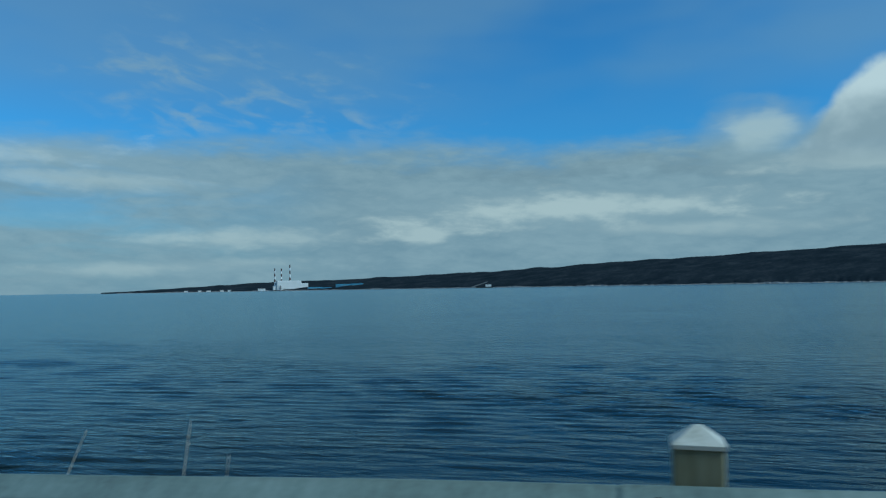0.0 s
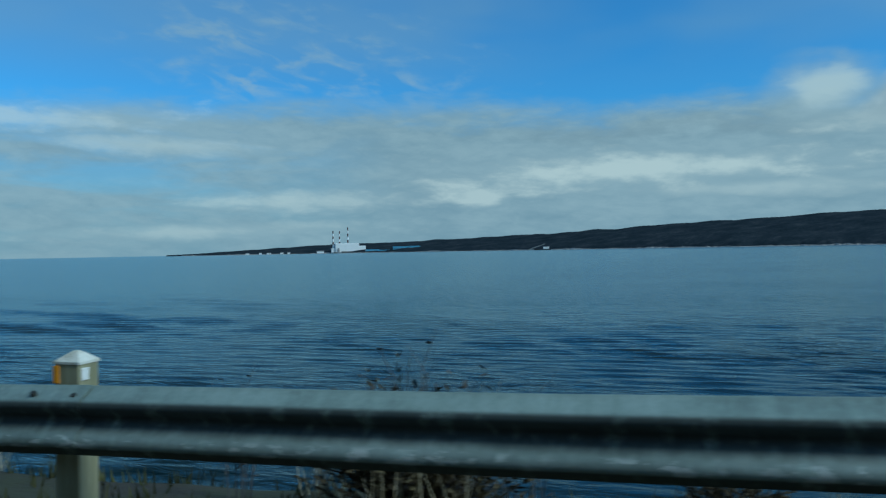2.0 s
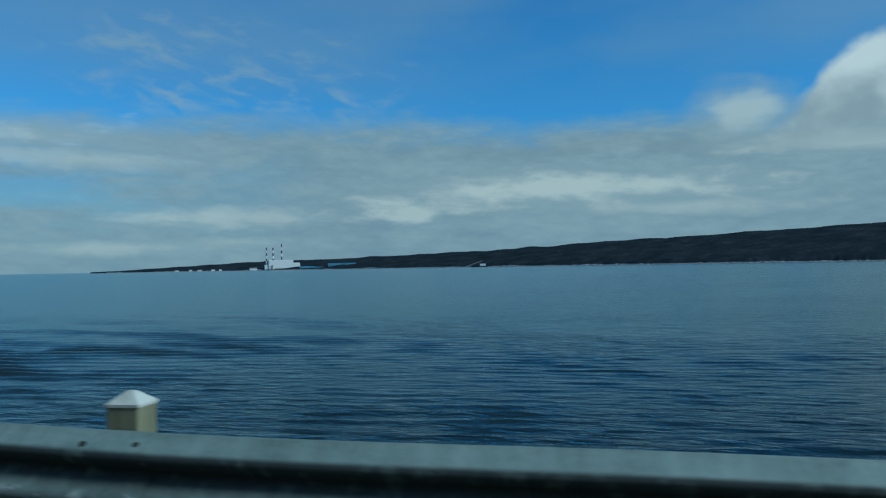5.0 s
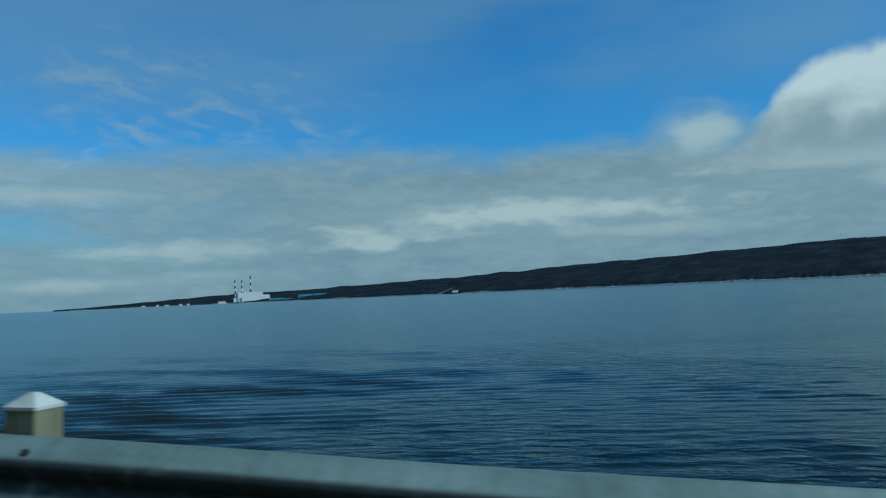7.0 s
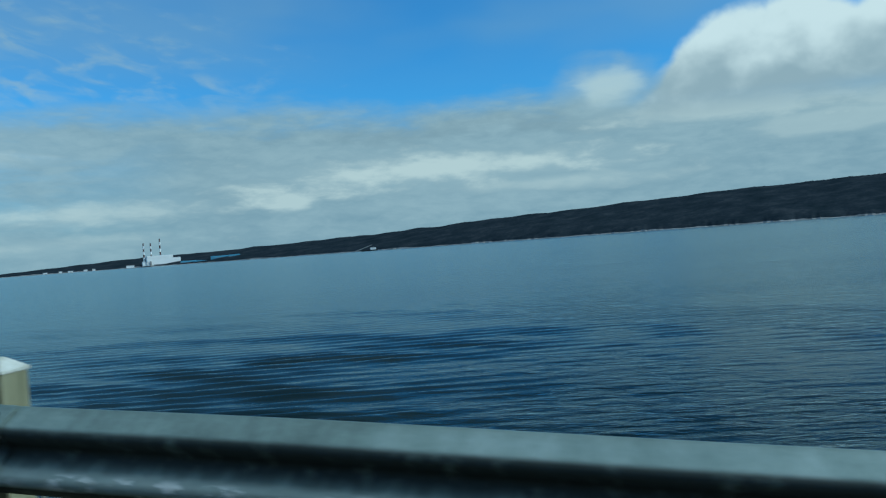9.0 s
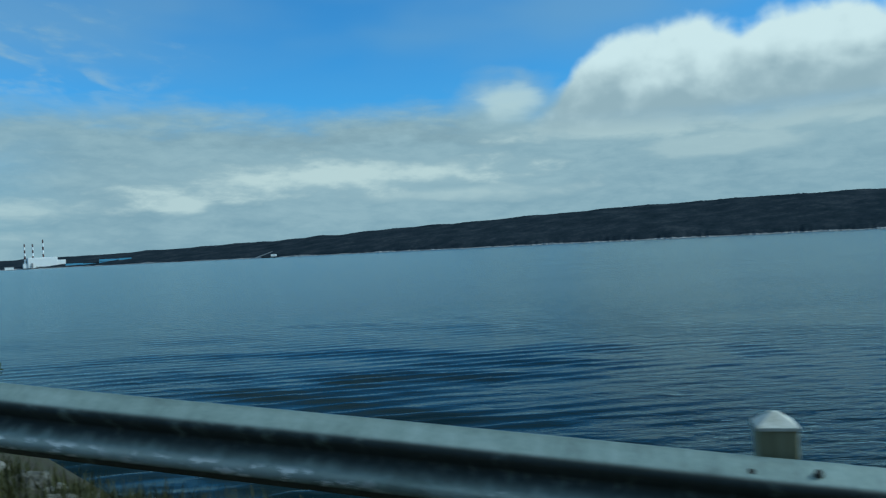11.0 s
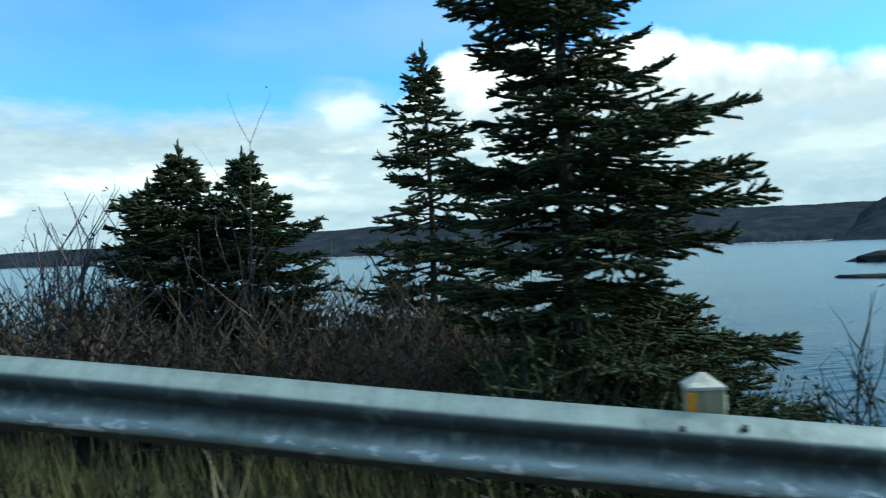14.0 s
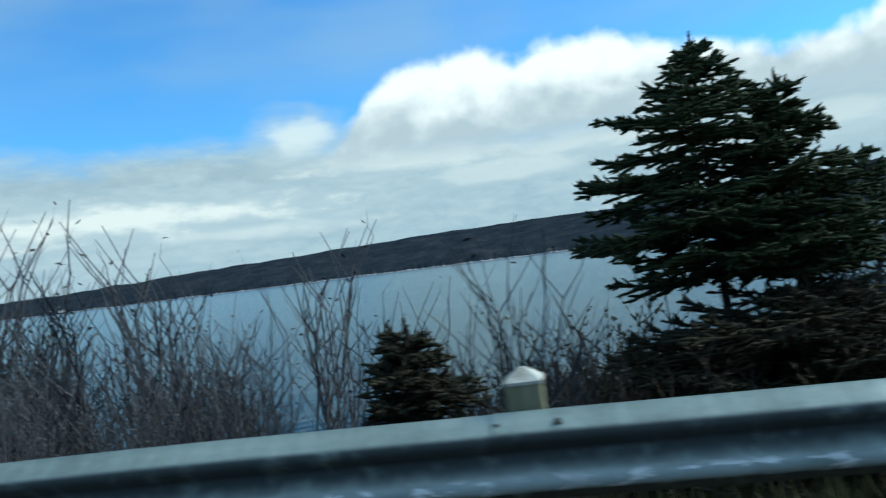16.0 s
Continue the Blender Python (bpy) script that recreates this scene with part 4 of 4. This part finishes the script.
def spray(soup, rnd, p, d, length, density, leaf=1.0, fat=0.011):
    """A twig like a bottle brush: a close-needled core with loose needle tufts round it."""
    s = d.cross(Vector((0, 0, 1)))
    if s.length < 0.1:
        s = d.cross(Vector((1, 0, 0)))
    s.normalize()
    up = s.cross(d)
    soup.spike(p, d, s, up, length, fat * rnd.uniform(1.1, 1.6))
    n = max(2, int(length / 0.055 * density))
    for i in range(n):
        t = (i + rnd.random()) / n
        q = p + d * length * t
        for sg in (-1, 1):
            ang = rnd.uniform(0.3, 0.95)
            roll = rnd.uniform(-0.9, 0.9)
            dirn = (d * math.cos(ang) + (s * math.cos(roll) * sg + up * math.sin(roll)) * math.sin(ang))
            soup.blade(q, dirn, (up if rnd.random() < 0.5 else s * 0.6 + up * 0.4), rnd.uniform(0.07, 0.11) * leaf, rnd.uniform(0.03, 0.048) * leaf)


def alder(rnd, height, stems, label="leafless grey alder shrub with thin upright stems", catkins=True, mat=None, lean_most=0.13, name="alder_shrub", girth=0.006, wave=0.2, bough=0.9, buds_most=0.42):
    root = empty(name, Matrix.Identity(4), label, "shrub", "leafless shrubs" if name == "alder_shrub" else "brown brush")
    buds = Soup()

    def grow(wood, p, d, ln, r, level):
        n = (5, 2, 1)[level]
        pts = [p]
        q = p
        for i in range(n):
            d = (d + Vector((rnd.uniform(-wave, wave), rnd.uniform(-wave, wave), 0.1 if level else 0.2))).normalized()
            q = q + d * ln / n
            pts.append(q)
        if level == 2:
            side = d.cross(Vector((0.3, 0.9, 0.1))).normalized()
            wood.spike(p, (q - p).normalized(), side, side.cross(d), (q - p).length, r)
        else:
            wood.tube(pts, [r * (1 - 0.6 * i / n) for i in range(n + 1)], 3)
        if level < 2:
            for i in range(2 if level == 0 else 1, n + 1):
                for _ in range(2 if level == 0 else 1):
                    if rnd.random() < (0.62 if level == 0 else 0.5):
                        a = rnd.uniform(0, 6.28)
                        o = Vector((math.cos(a), math.sin(a), rnd.uniform(0.1, 1.0))).normalized()
                        grow(wood, pts[i], (o + d * 0.7).normalized(), ln * bough * rnd.uniform(0.22, 0.42), r * 0.45, level + 1)
        elif catkins:
            for i in range(1, n + 1):
                if rnd.random() < buds_most:
                    o = Vector((rnd.uniform(-1, 1), rnd.uniform(-1, 1), rnd.uniform(-0.3, 0.6))).normalized()
                    buds.leaf(pts[i], o, o.cross(Vector((0.2, 0.5, 0.8))).normalized(), rnd.uniform(0.04, 0.075), 0.034)

    for s in range(stems):
        a = rnd.uniform(0, 6.28)
        lean = rnd.uniform(0.05, lean_most)
        d = Vector((math.cos(a) * lean, math.sin(a) * lean, 1)).normalized()
        wood = Soup()
        grow(wood, Vector((math.cos(a) * 0.1, math.sin(a) * 0.1, -0.15)), d, height * rnd.uniform(0.6, 1.0), girth * height + 0.003, 0)
        wood.mesh("stem", mat or M_TWIG, root)
    if buds.v:
        tagged(buds.mesh("catkin", M_BARK, root), "small dark catkins", kind="stuff")
    return root


def place(ob, k, u, turn=0.0, size=1.0, dz=-0.03):
    ob.matrix_world = Matrix.LocRotScale(spot(k, u, dz), Euler((0, 0, turn)), (size, size, size))
    return ob


def near_k(x, y):
    """Post number and offset of a place in plan."""
    best = None
    for i in range(-60, 320):
        k = i * 0.1
        p, n = along(k)
        e = Vector((x - p.x, y - p.y, 0))
        u = e.dot(n)
        off = (e - n * u).length
        if best is None or off < best[0]:
            best = (off, k, u)
    return best[1], best[2]


def plant_at(ob, x, y, turn=0.0, size=1.0):
    k, u = near_k(x, y)
    z = bank(k, u)
    ob.matrix_world = Matrix.LocRotScale(Vector((x, y, z - 0.05)), Euler((0, 0, turn)), (size, size, size))
    return ob


def ground_z(x, y):
    k, u = near_k(x, y)
    return bank(k, u)


def build_trees():
    layered = "tall dark green spruce with broad layered branches"
    slim = "slim dark green spruce with ragged side branches"
    twin = "bushy green spruce with a short pointed leader"
    small = "small young spruce low on the sea bank"
    # plan place, whorl spacing, limbs, fullness, lowest limb, crown rows from the top down
    stand = (
        (-70.46, 9.15, layered, 0.33, 8, 1.0, 1.7, ((8.6, 0.05, 0.05), (7.4, 0.45, 0.45), (6.2, 0.8, 0.75), (5.6, 1.1, 0.85), (5.05, 0.9, 0.65), (4.7, 0.75, 1.2), (4.5, 0.7, 1.65), (4.1, 1.0, 1.7), (3.6, 1.1, 1.7), (3.2, 1.1, 1.4), (2.7, 1.2, 1.8), (2.2, 1.3, 2.3))),
        (-71.1, 12.4, slim, 0.27, 6, 0.9, 2.4, ((5.95, 0.04, 0.04), (5.55, 0.26, 0.15), (5.2, 0.4, 0.25), (5.0, 0.68, 0.35), (4.8, 0.4, 0.7), (4.5, 0.72, 0.5), (4.25, 0.45, 0.95), (4.0, 0.45, 1.25), (3.6, 0.95, 1.05), (2.6, 1.1, 1.25))),
        (-74.4, 13.95, twin, 0.19, 8, 1.0, 2.2, ((4.9, 0.04, 0.04), (4.5, 0.24, 0.24), (4.3, 0.4, 0.4), (4.15, 0.85, 0.5), (3.9, 1.05, 0.6), (3.1, 1.1, 0.8), (2.4, 1.1, 0.9))),
        (-73.5, 13.55, twin, 0.19, 8, 1.0, 2.2, ((4.75, 0.04, 0.04), (4.4, 0.24, 0.24), (4.2, 0.35, 0.4), (4.05, 0.45, 0.9), (3.8, 0.55, 1.05), (3.1, 0.8, 1.1), (2.4, 0.9, 1.2))),
        (-78.45, 13.45, "dark green spruce with a bare foot above low bushes", 0.23, 8, 1.0, 3.45, ((5.62, 0.04, 0.04), (5.42, 0.22, 0.24), (5.25, 0.5, 0.6), (5.0, 0.82, 0.82), (4.6, 1.02, 0.92), (4.2, 1.15, 1.05), (3.9, 1.32, 1.2), (3.6, 1.3, 1.4), (3.3, 0.95, 1.35))),
        (-77.85, 13.05, slim, 0.23, 7, 1.0, 3.4, ((5.1, 0.04, 0.04), (4.75, 0.25, 0.3), (4.3, 0.45, 0.65), (3.8, 0.7, 0.9), (3.3, 0.8, 1.0))),
        (-75.0, 15.1, slim, 0.27, 5, 0.75, 2.4, ((4.5, 0.04, 0.04), (4.2, 0.3, 0.25), (4.0, 0.5, 0.45), (3.4, 0.55, 0.55), (2.6, 0.65, 0.65))),
        (-68.5, 12.0, small, 0.19, 7, 1.0, 0.2, ((2.75, 0.04, 0.04), (2.5, 0.14, 0.16), (2.1, 0.36, 0.45), (1.6, 0.5, 0.68), (1.1, 0.7, 0.95), (0.4, 0.9, 1.3))),
        (-67.3, 12.4, small, 0.2, 5, 1.0, 0.0, ((1.4, 0.04, 0.04), (1.15, 0.2, 0.22), (0.9, 0.35, 0.35), (0.3, 0.5, 0.6))),
        (-69.2, 10.4, "broad young spruce with brown-green lower branches", 0.2, 8, 1.0, 0.9, ((2.95, 0.1, 0.1), (2.7, 0.6, 0.6), (2.3, 0.9, 1.0), (1.8, 1.1, 1.35), (1.2, 1.2, 1.65))),
        (-78.3, 12.4, "low spreading dark spruce under a taller tree", 0.17, 9, 1.0, 2.3, ((3.2, 0.2, 0.2), (3.1, 1.0, 1.0), (2.9, 1.35, 1.6), (2.6, 1.8, 1.7), (2.2, 2.0, 1.7))),
        (-81.85, 12.6, "small brown-green spruce among bare shrubs", 0.14, 8, 1.0, 2.0, ((3.25, 0.04, 0.04), (3.05, 0.25, 0.22), (2.85, 0.38, 0.4), (2.3, 0.52, 0.55))))
    for i, (x, y, label, whorl, limbs, full, low, rows) in enumerate(stand):
        foot = ground_z(x, y) - 0.05
        tree = spruce(random.Random(20 + i), foot, rows, max(low, foot + 0.12), label, whorl, limbs, full, M_RUSSET if i in (10, 11) else None)
        tree.location = (x, y, foot)


build_trees()


def bush(rnd, height, width, mat):
    """A low dense evergreen bush: many short limbs from the ground, closely set with sprays."""
    root = empty("low_bush", Matrix.Identity(4), "low tangled brown-green evergreen bush under the trees", "bush", "low bushes")
    wood, green = Soup(), Soup()
    for i in range(30):
        a = rnd.uniform(0, 6.28)
        rise = rnd.uniform(0.15, 1.0)
        out = Vector((math.cos(a), math.sin(a), 0))
        ln = width * (1.1 - 0.6 * rise) * rnd.uniform(0.6, 1.1)
        pts = [Vector((0, 0, -0.1)) + out * ln * t + Vector((0, 0, height * rise * (t ** 0.7) + 0.1)) for t in (0, 0.25, 0.5, 0.75, 1.0)]
        wood.tube(pts, [0.016, 0.013, 0.01, 0.007, 0.004], 3)
        for j in range(1, 5):
            for _ in range(2):
                d = Vector((rnd.uniform(-1, 1), rnd.uniform(-1, 1), rnd.uniform(-0.2, 0.9))).normalized()
                spray(green, rnd, pts[j], (d + out * 0.4 + Vector((0, 0, 0.5))).normalized(), rnd.uniform(0.2, 0.45), 0.9, 0.6, 0.006)
    tagged(wood.mesh("stem", M_TWIG, root), kind="stuff")
    green.mesh("foliage", mat, root)
    return root


def scatter(kinds, spots):
    """The first of each kind goes to its spot, the rest are copies."""
    for i, (m, s) in enumerate(spots):
        src = kinds[i % len(kinds)]
        if i < len(kinds):
            src.matrix_world = m @ Matrix.Diagonal((s, s, s, 1))
        else:
            c = copy_thing(src, m)
            c.matrix_world = m @ Matrix.Diagonal((s, s, s, 1))


def scatter_more(kinds, spots):
    for i, (m, s) in enumerate(spots):
        copy_thing(kinds[i % len(kinds)], m).matrix_world = m @ Matrix.Diagonal((s, s, s, 1))


def build_shrubs():
    rnd = random.Random(9)

    def spots(n, k0, k1, u0, u1, s0, s1, keep=-1.0, seed=0.0, kept_off=None):
        out = []
        while len(out) < n:
            k, u = rnd.uniform(k0, k1), rnd.uniform(u0, u1)
            if noise.noise(Vector((k * 0.9, u * 0.35, seed))) < keep:
                continue
            q = spot(k, u)
            if kept_off is not None and kept_off < q.x:
                continue
            if -77.3 < q.x < -76.1 and keep > -1 or -82.6 < q.x < -80.3 and rnd.random() < 0.75:
                continue
            out.append((Matrix.LocRotScale(spot(k, u, -0.04), Euler((0, 0, rnd.uniform(0, 6.28))), None), rnd.uniform(s0, s1)))
        return out

    grey = "leafless grey alder shrub with thin upright stems"
    kinds = [alder(random.Random(50 + i), 1.6 + 0.16 * i, 9 + i, grey) for i in range(6)]
    scatter(kinds, spots(60, 21.5, 24.8, 3.0, 8.0, 0.85, 1.15, kept_off=-80.3) + spots(44, 21.5, 24.8, 4.5, 8.0, 1.15, 1.55, kept_off=-81.5) + spots(50, 21.5, 24.8, 3.0, 5.0, 0.5, 0.8, kept_off=-80.3) + spots(36, 19.0, 21.8, 5.0, 9.0, 0.6, 0.9) + spots(40, 20.4, 21.2, 5.5, 8.8, 0.95, 1.4) + spots(14, 19.45, 19.85, 6.5, 9.0, 0.8, 1.1))
    for i, (x, y, top) in enumerate(((-77.17, 12.81, 5.2), (-77.4, 13.3, 4.9), (-74.37, 12.6, 5.4), (-73.24, 12.3, 5.6), (-75.97, 13.1, 5.2), (-75.54, 15.0, 4.8), (-70.1, 11.3, 6.1), (-80.53, 16.1, 4.5), (-72.3, 11.2, 4.2), (-76.6, 14.4, 4.6))):
        g = ground_z(x, y)
        plant_at(alder(random.Random(120 + i), (top - g) * 0.9, 1 if i % 3 else 2, "tall thin bare alder sapling with a few dark catkins", lean_most=0.06, girth=0.0019, wave=0.13, bough=0.55), x, y)
    thin = [alder(random.Random(80 + i), 2.5 + 0.3 * i, 2, "tall thin bare alder sapling with a few dark catkins") for i in range(3)]
    scatter(thin, spots(9, 21.0, 25.0, 5.0, 8.5, 0.75, 1.0))
    brush = [alder(random.Random(40 + i), 1.05 + 0.12 * i, 15, "dense tangle of brown leafless brush below the trees", False, M_BRUSH, 0.7, "brush_shrub") for i in range(4)]
    scatter(brush, spots(56, 19.1, 22.3, 3.2, 4.8, 0.7, 1.1, -0.6, 3.0) + spots(70, 19.1, 22.3, 4.5, 8.0, 1.1, 1.65, -0.4, 3.0))
    brown = [bush(random.Random(90 + i), 0.95 + 0.15 * i, 0.9, M_BUSH) for i in range(4)]
    scatter(brown, spots(40, 19.05, 22.2, 3.0, 5.5, 0.75, 1.05, -0.6, 3.0) + spots(44, 19.05, 22.2, 5.0, 8.5, 1.1, 1.6, -0.4, 3.0))
    scatter_more(brush, spots(30, 18.8, 19.8, 4.5, 8.2, 1.45, 1.95) + spots(40, 19.6, 20.9, 6.6, 8.6, 1.6, 2.2))
    low = [bush(random.Random(140 + i), 0.8 + 0.15 * i, 0.9, M_NEEDLE) for i in range(3)]
    for b in low:
        tagged(b, "low dark green spruce growth at the foot of the trees", "bush", "low bushes")
    scatter(low, spots(26, 18.5, 19.3, 2.2, 5.6, 0.8, 1.2))
    # one open shrub beside the big spruce and small ones on the steep bank
    lone = alder(random.Random(71), 2.0, 5, "open leafless shrub on the steep bank above the sea", lean_most=0.5, wave=0.26, bough=1.15, girth=0.007, buds_most=0.6)
    plant_at(lone, -68.3, 8.3, 0.4)
    for x, y, a, s in ((-67.2, 8.7, 4.0, 0.8),):
        c = copy_thing(lone, Matrix.Identity(4))
        plant_at(c, x, y, a, s)
    small = [alder(random.Random(60 + i), 0.86 + 0.08 * i, 7, "small dark leafless shrub behind the guard rail", lean_most=0.12, wave=0.1, bough=0.55, girth=0.004, buds_most=0.9) for i in range(3)]
    scatter(small, [(Matrix.Translation(spot(k, u, -0.03)), s) for k, u, s in ((2.52, 0.95, 0.95), (2.57, 0.85, 0.85), (2.63, 0.9, 1.0), (2.67, 1.1, 0.9), (2.48, 1.2, 0.9), (2.93, 1.1, 0.8), (17.9, 4.5, 0.9), (17.6, 4.0, 0.7))])
    dark = [bush(random.Random(96), 0.5, 0.4, M_BUSH)]
    scatter(dark, [(Matrix.Translation(spot(k, u, -0.03)), s) for k, u, s in ((2.6, 0.9, 1.0), (2.66, 1.0, 0.9), (4.25, 0.9, 0.7), (2.2, 1.0, 0.6), (4.9, 1.2, 0.5), (1.6, 1.2, 0.5))])


build_shrubs()


def build_grass():
    rnd = random.Random(3)
    for name, mat, count, tall, label in (("dry_grass", M_STRAW, 9000, 0.5, "tufts of dry straw-coloured grass behind the guard rail"), ("low_growth", M_MOSSGRASS, 9000, 0.22, "low brown-green growth on the bank"), ("verge_grass", M_VERGE, 22000, 0.2, "rough olive-green grass along the verge under the rail")):
        s = Soup()
        for i in range(count):
            k = rnd.uniform(-3, 27)
            u = 0.25 + abs(rnd.gauss(0, 1.0)) * (0.8 if k < 16 else 1.6)
            if name == "verge_grass":
                k, u = rnd.uniform(-3, 27.5), 0.1 + (2.0 if k < 15 else 3.4) * rnd.random() ** 0.9
            if tall > 0.3 and k > 14 and rnd.random() < 0.985:
                continue
            if noise.noise(Vector((k * (4.5 if tall > 0.3 else 1.7), u * 0.8, 2.0 if tall > 0.3 else 8.0))) < (0.24 if tall > 0.3 else -1.0 if name == "verge_grass" else 0.10):
                continue
            if 3.6 < k < 4.6 and tall > 0.3 or name == "verge_grass" and k < 14 and rnd.random() < 0.8:
                continue
            q = spot(k, u, -0.02)
            for b in range(5):
                a = rnd.uniform(0, 6.28)
                lean = rnd.uniform(0.1, 0.6)
                d = Vector((math.cos(a) * lean, math.sin(a) * lean, 1)).normalized()
                s.blade(q + Vector((rnd.uniform(-0.06, 0.06), rnd.uniform(-0.06, 0.06), 0)), d, Vector((math.sin(a), -math.cos(a), 0)), tall * rnd.uniform(0.4, 1.25) * (1.0 if name != "verge_grass" else 0.6 if k < 14 else 1 + 1.1 * smooth(1.0, 2.6, u) * smooth(18.0, 20.0, k)), 0.009 if tall > 0.3 else 0.014 if name == "low_growth" else 0.02)
        tagged(s.mesh(name, mat), label, "grass", kind="stuff")


build_grass()


def build_stalks():
    """A few bleached stalks that stand up behind the rail."""
    rnd = random.Random(12)
    for k, u, h, lean in ((0.65, 1.3, 0.92, 0.08), (0.9, 1.35, 0.9, 0.35), (0.55, 1.1, 0.75, 0.1), (0.72, 1.0, 0.62, 0.3), (0.8, 1.0, 0.6, -0.1), (1.25, 1.2, 0.7, 0.1)):
        s = Soup()
        d = Vector((lean, rnd.uniform(-0.15, 0.15), 1)).normalized()
        pts = [d * h * t + Vector((0.05 * h * t * t, 0, 0)) for t in (0, 0.3, 0.6, 0.85, 1.0)]
        s.tube(pts, [0.0045, 0.004, 0.004, 0.003, 0.002], 4)
        for t in range(3):
            q = pts[3].lerp(pts[4], t / 6)
            o = Vector((rnd.uniform(-1, 1), rnd.uniform(-1, 1), 0.8)).normalized()
            s.leaf(q, o, o.cross(Vector((0, 0.4, 1))).normalized(), 0.03, 0.008)
        root = empty("dry_stalk", Matrix.Translation(spot(k, u, -0.03)), "tall bleached dry plant stalk behind the rail", "stalk", "dry stalks")
        s.mesh("stem", M_BLEACHED, root)


build_stalks()


def boulder(rnd, size, mat, name, label, category, group):
    bm = bmesh.new()
    bmesh.ops.create_icosphere(bm, subdivisions=2, radius=1.0)
    o = Vector((rnd.uniform(0, 50), rnd.uniform(0, 50), 0))
    for v in bm.verts:
        c = v.co.copy()
        f = 1 + 0.45 * noise.noise(c * 1.1 + o) + 0.2 * noise.noise(c * 2.7 + o)
        v.co = Vector((c.x * size[0], c.y * size[1], c.z * size[2])) * f
    ob = part(name, bm, mat)
    return tagged(ob, label, category, group)


def build_rocks():
    rnd = random.Random(31)
    kinds = [boulder(rnd, (0.28, 0.22, 0.15), M_ROCK, "boulder", "pale grey angular boulder on the bank below the road", "boulder", "bank boulders") for _ in range(5)]
    n = 0
    for i in range(280):
        k, u = rnd.gauss(16.55, 0.55), rnd.uniform(0.7, 4.0)
        s = 0.22 + 0.5 * rnd.random() ** 2
        m = Matrix.LocRotScale(spot(k, u, -0.02), Euler((rnd.uniform(-0.4, 0.4), rnd.uniform(-0.4, 0.4), rnd.uniform(0, 6.28))), Vector((s, s, s)))
        if n < 5:
            kinds[n].matrix_world = m
        else:
            copy_thing(kinds[n % 5], m).matrix_world = m
        n += 1
    for x, y, sz in ((48, 131, (16, 3.5, 0.8)), (64, 121, (12, 4.4, 0.8)), (116, 211, (20, 9, 3.6)), (152, 189, (22, 9, 3.6))):
        b = boulder(rnd, sz, M_DARK_ROCK, "sea_rock", "low dark rock ledge awash in the bay", "rock", "sea rocks")
        b.matrix_world = pose(x, y, SEA + 0.1, 0, 0, -36)


build_rocks()
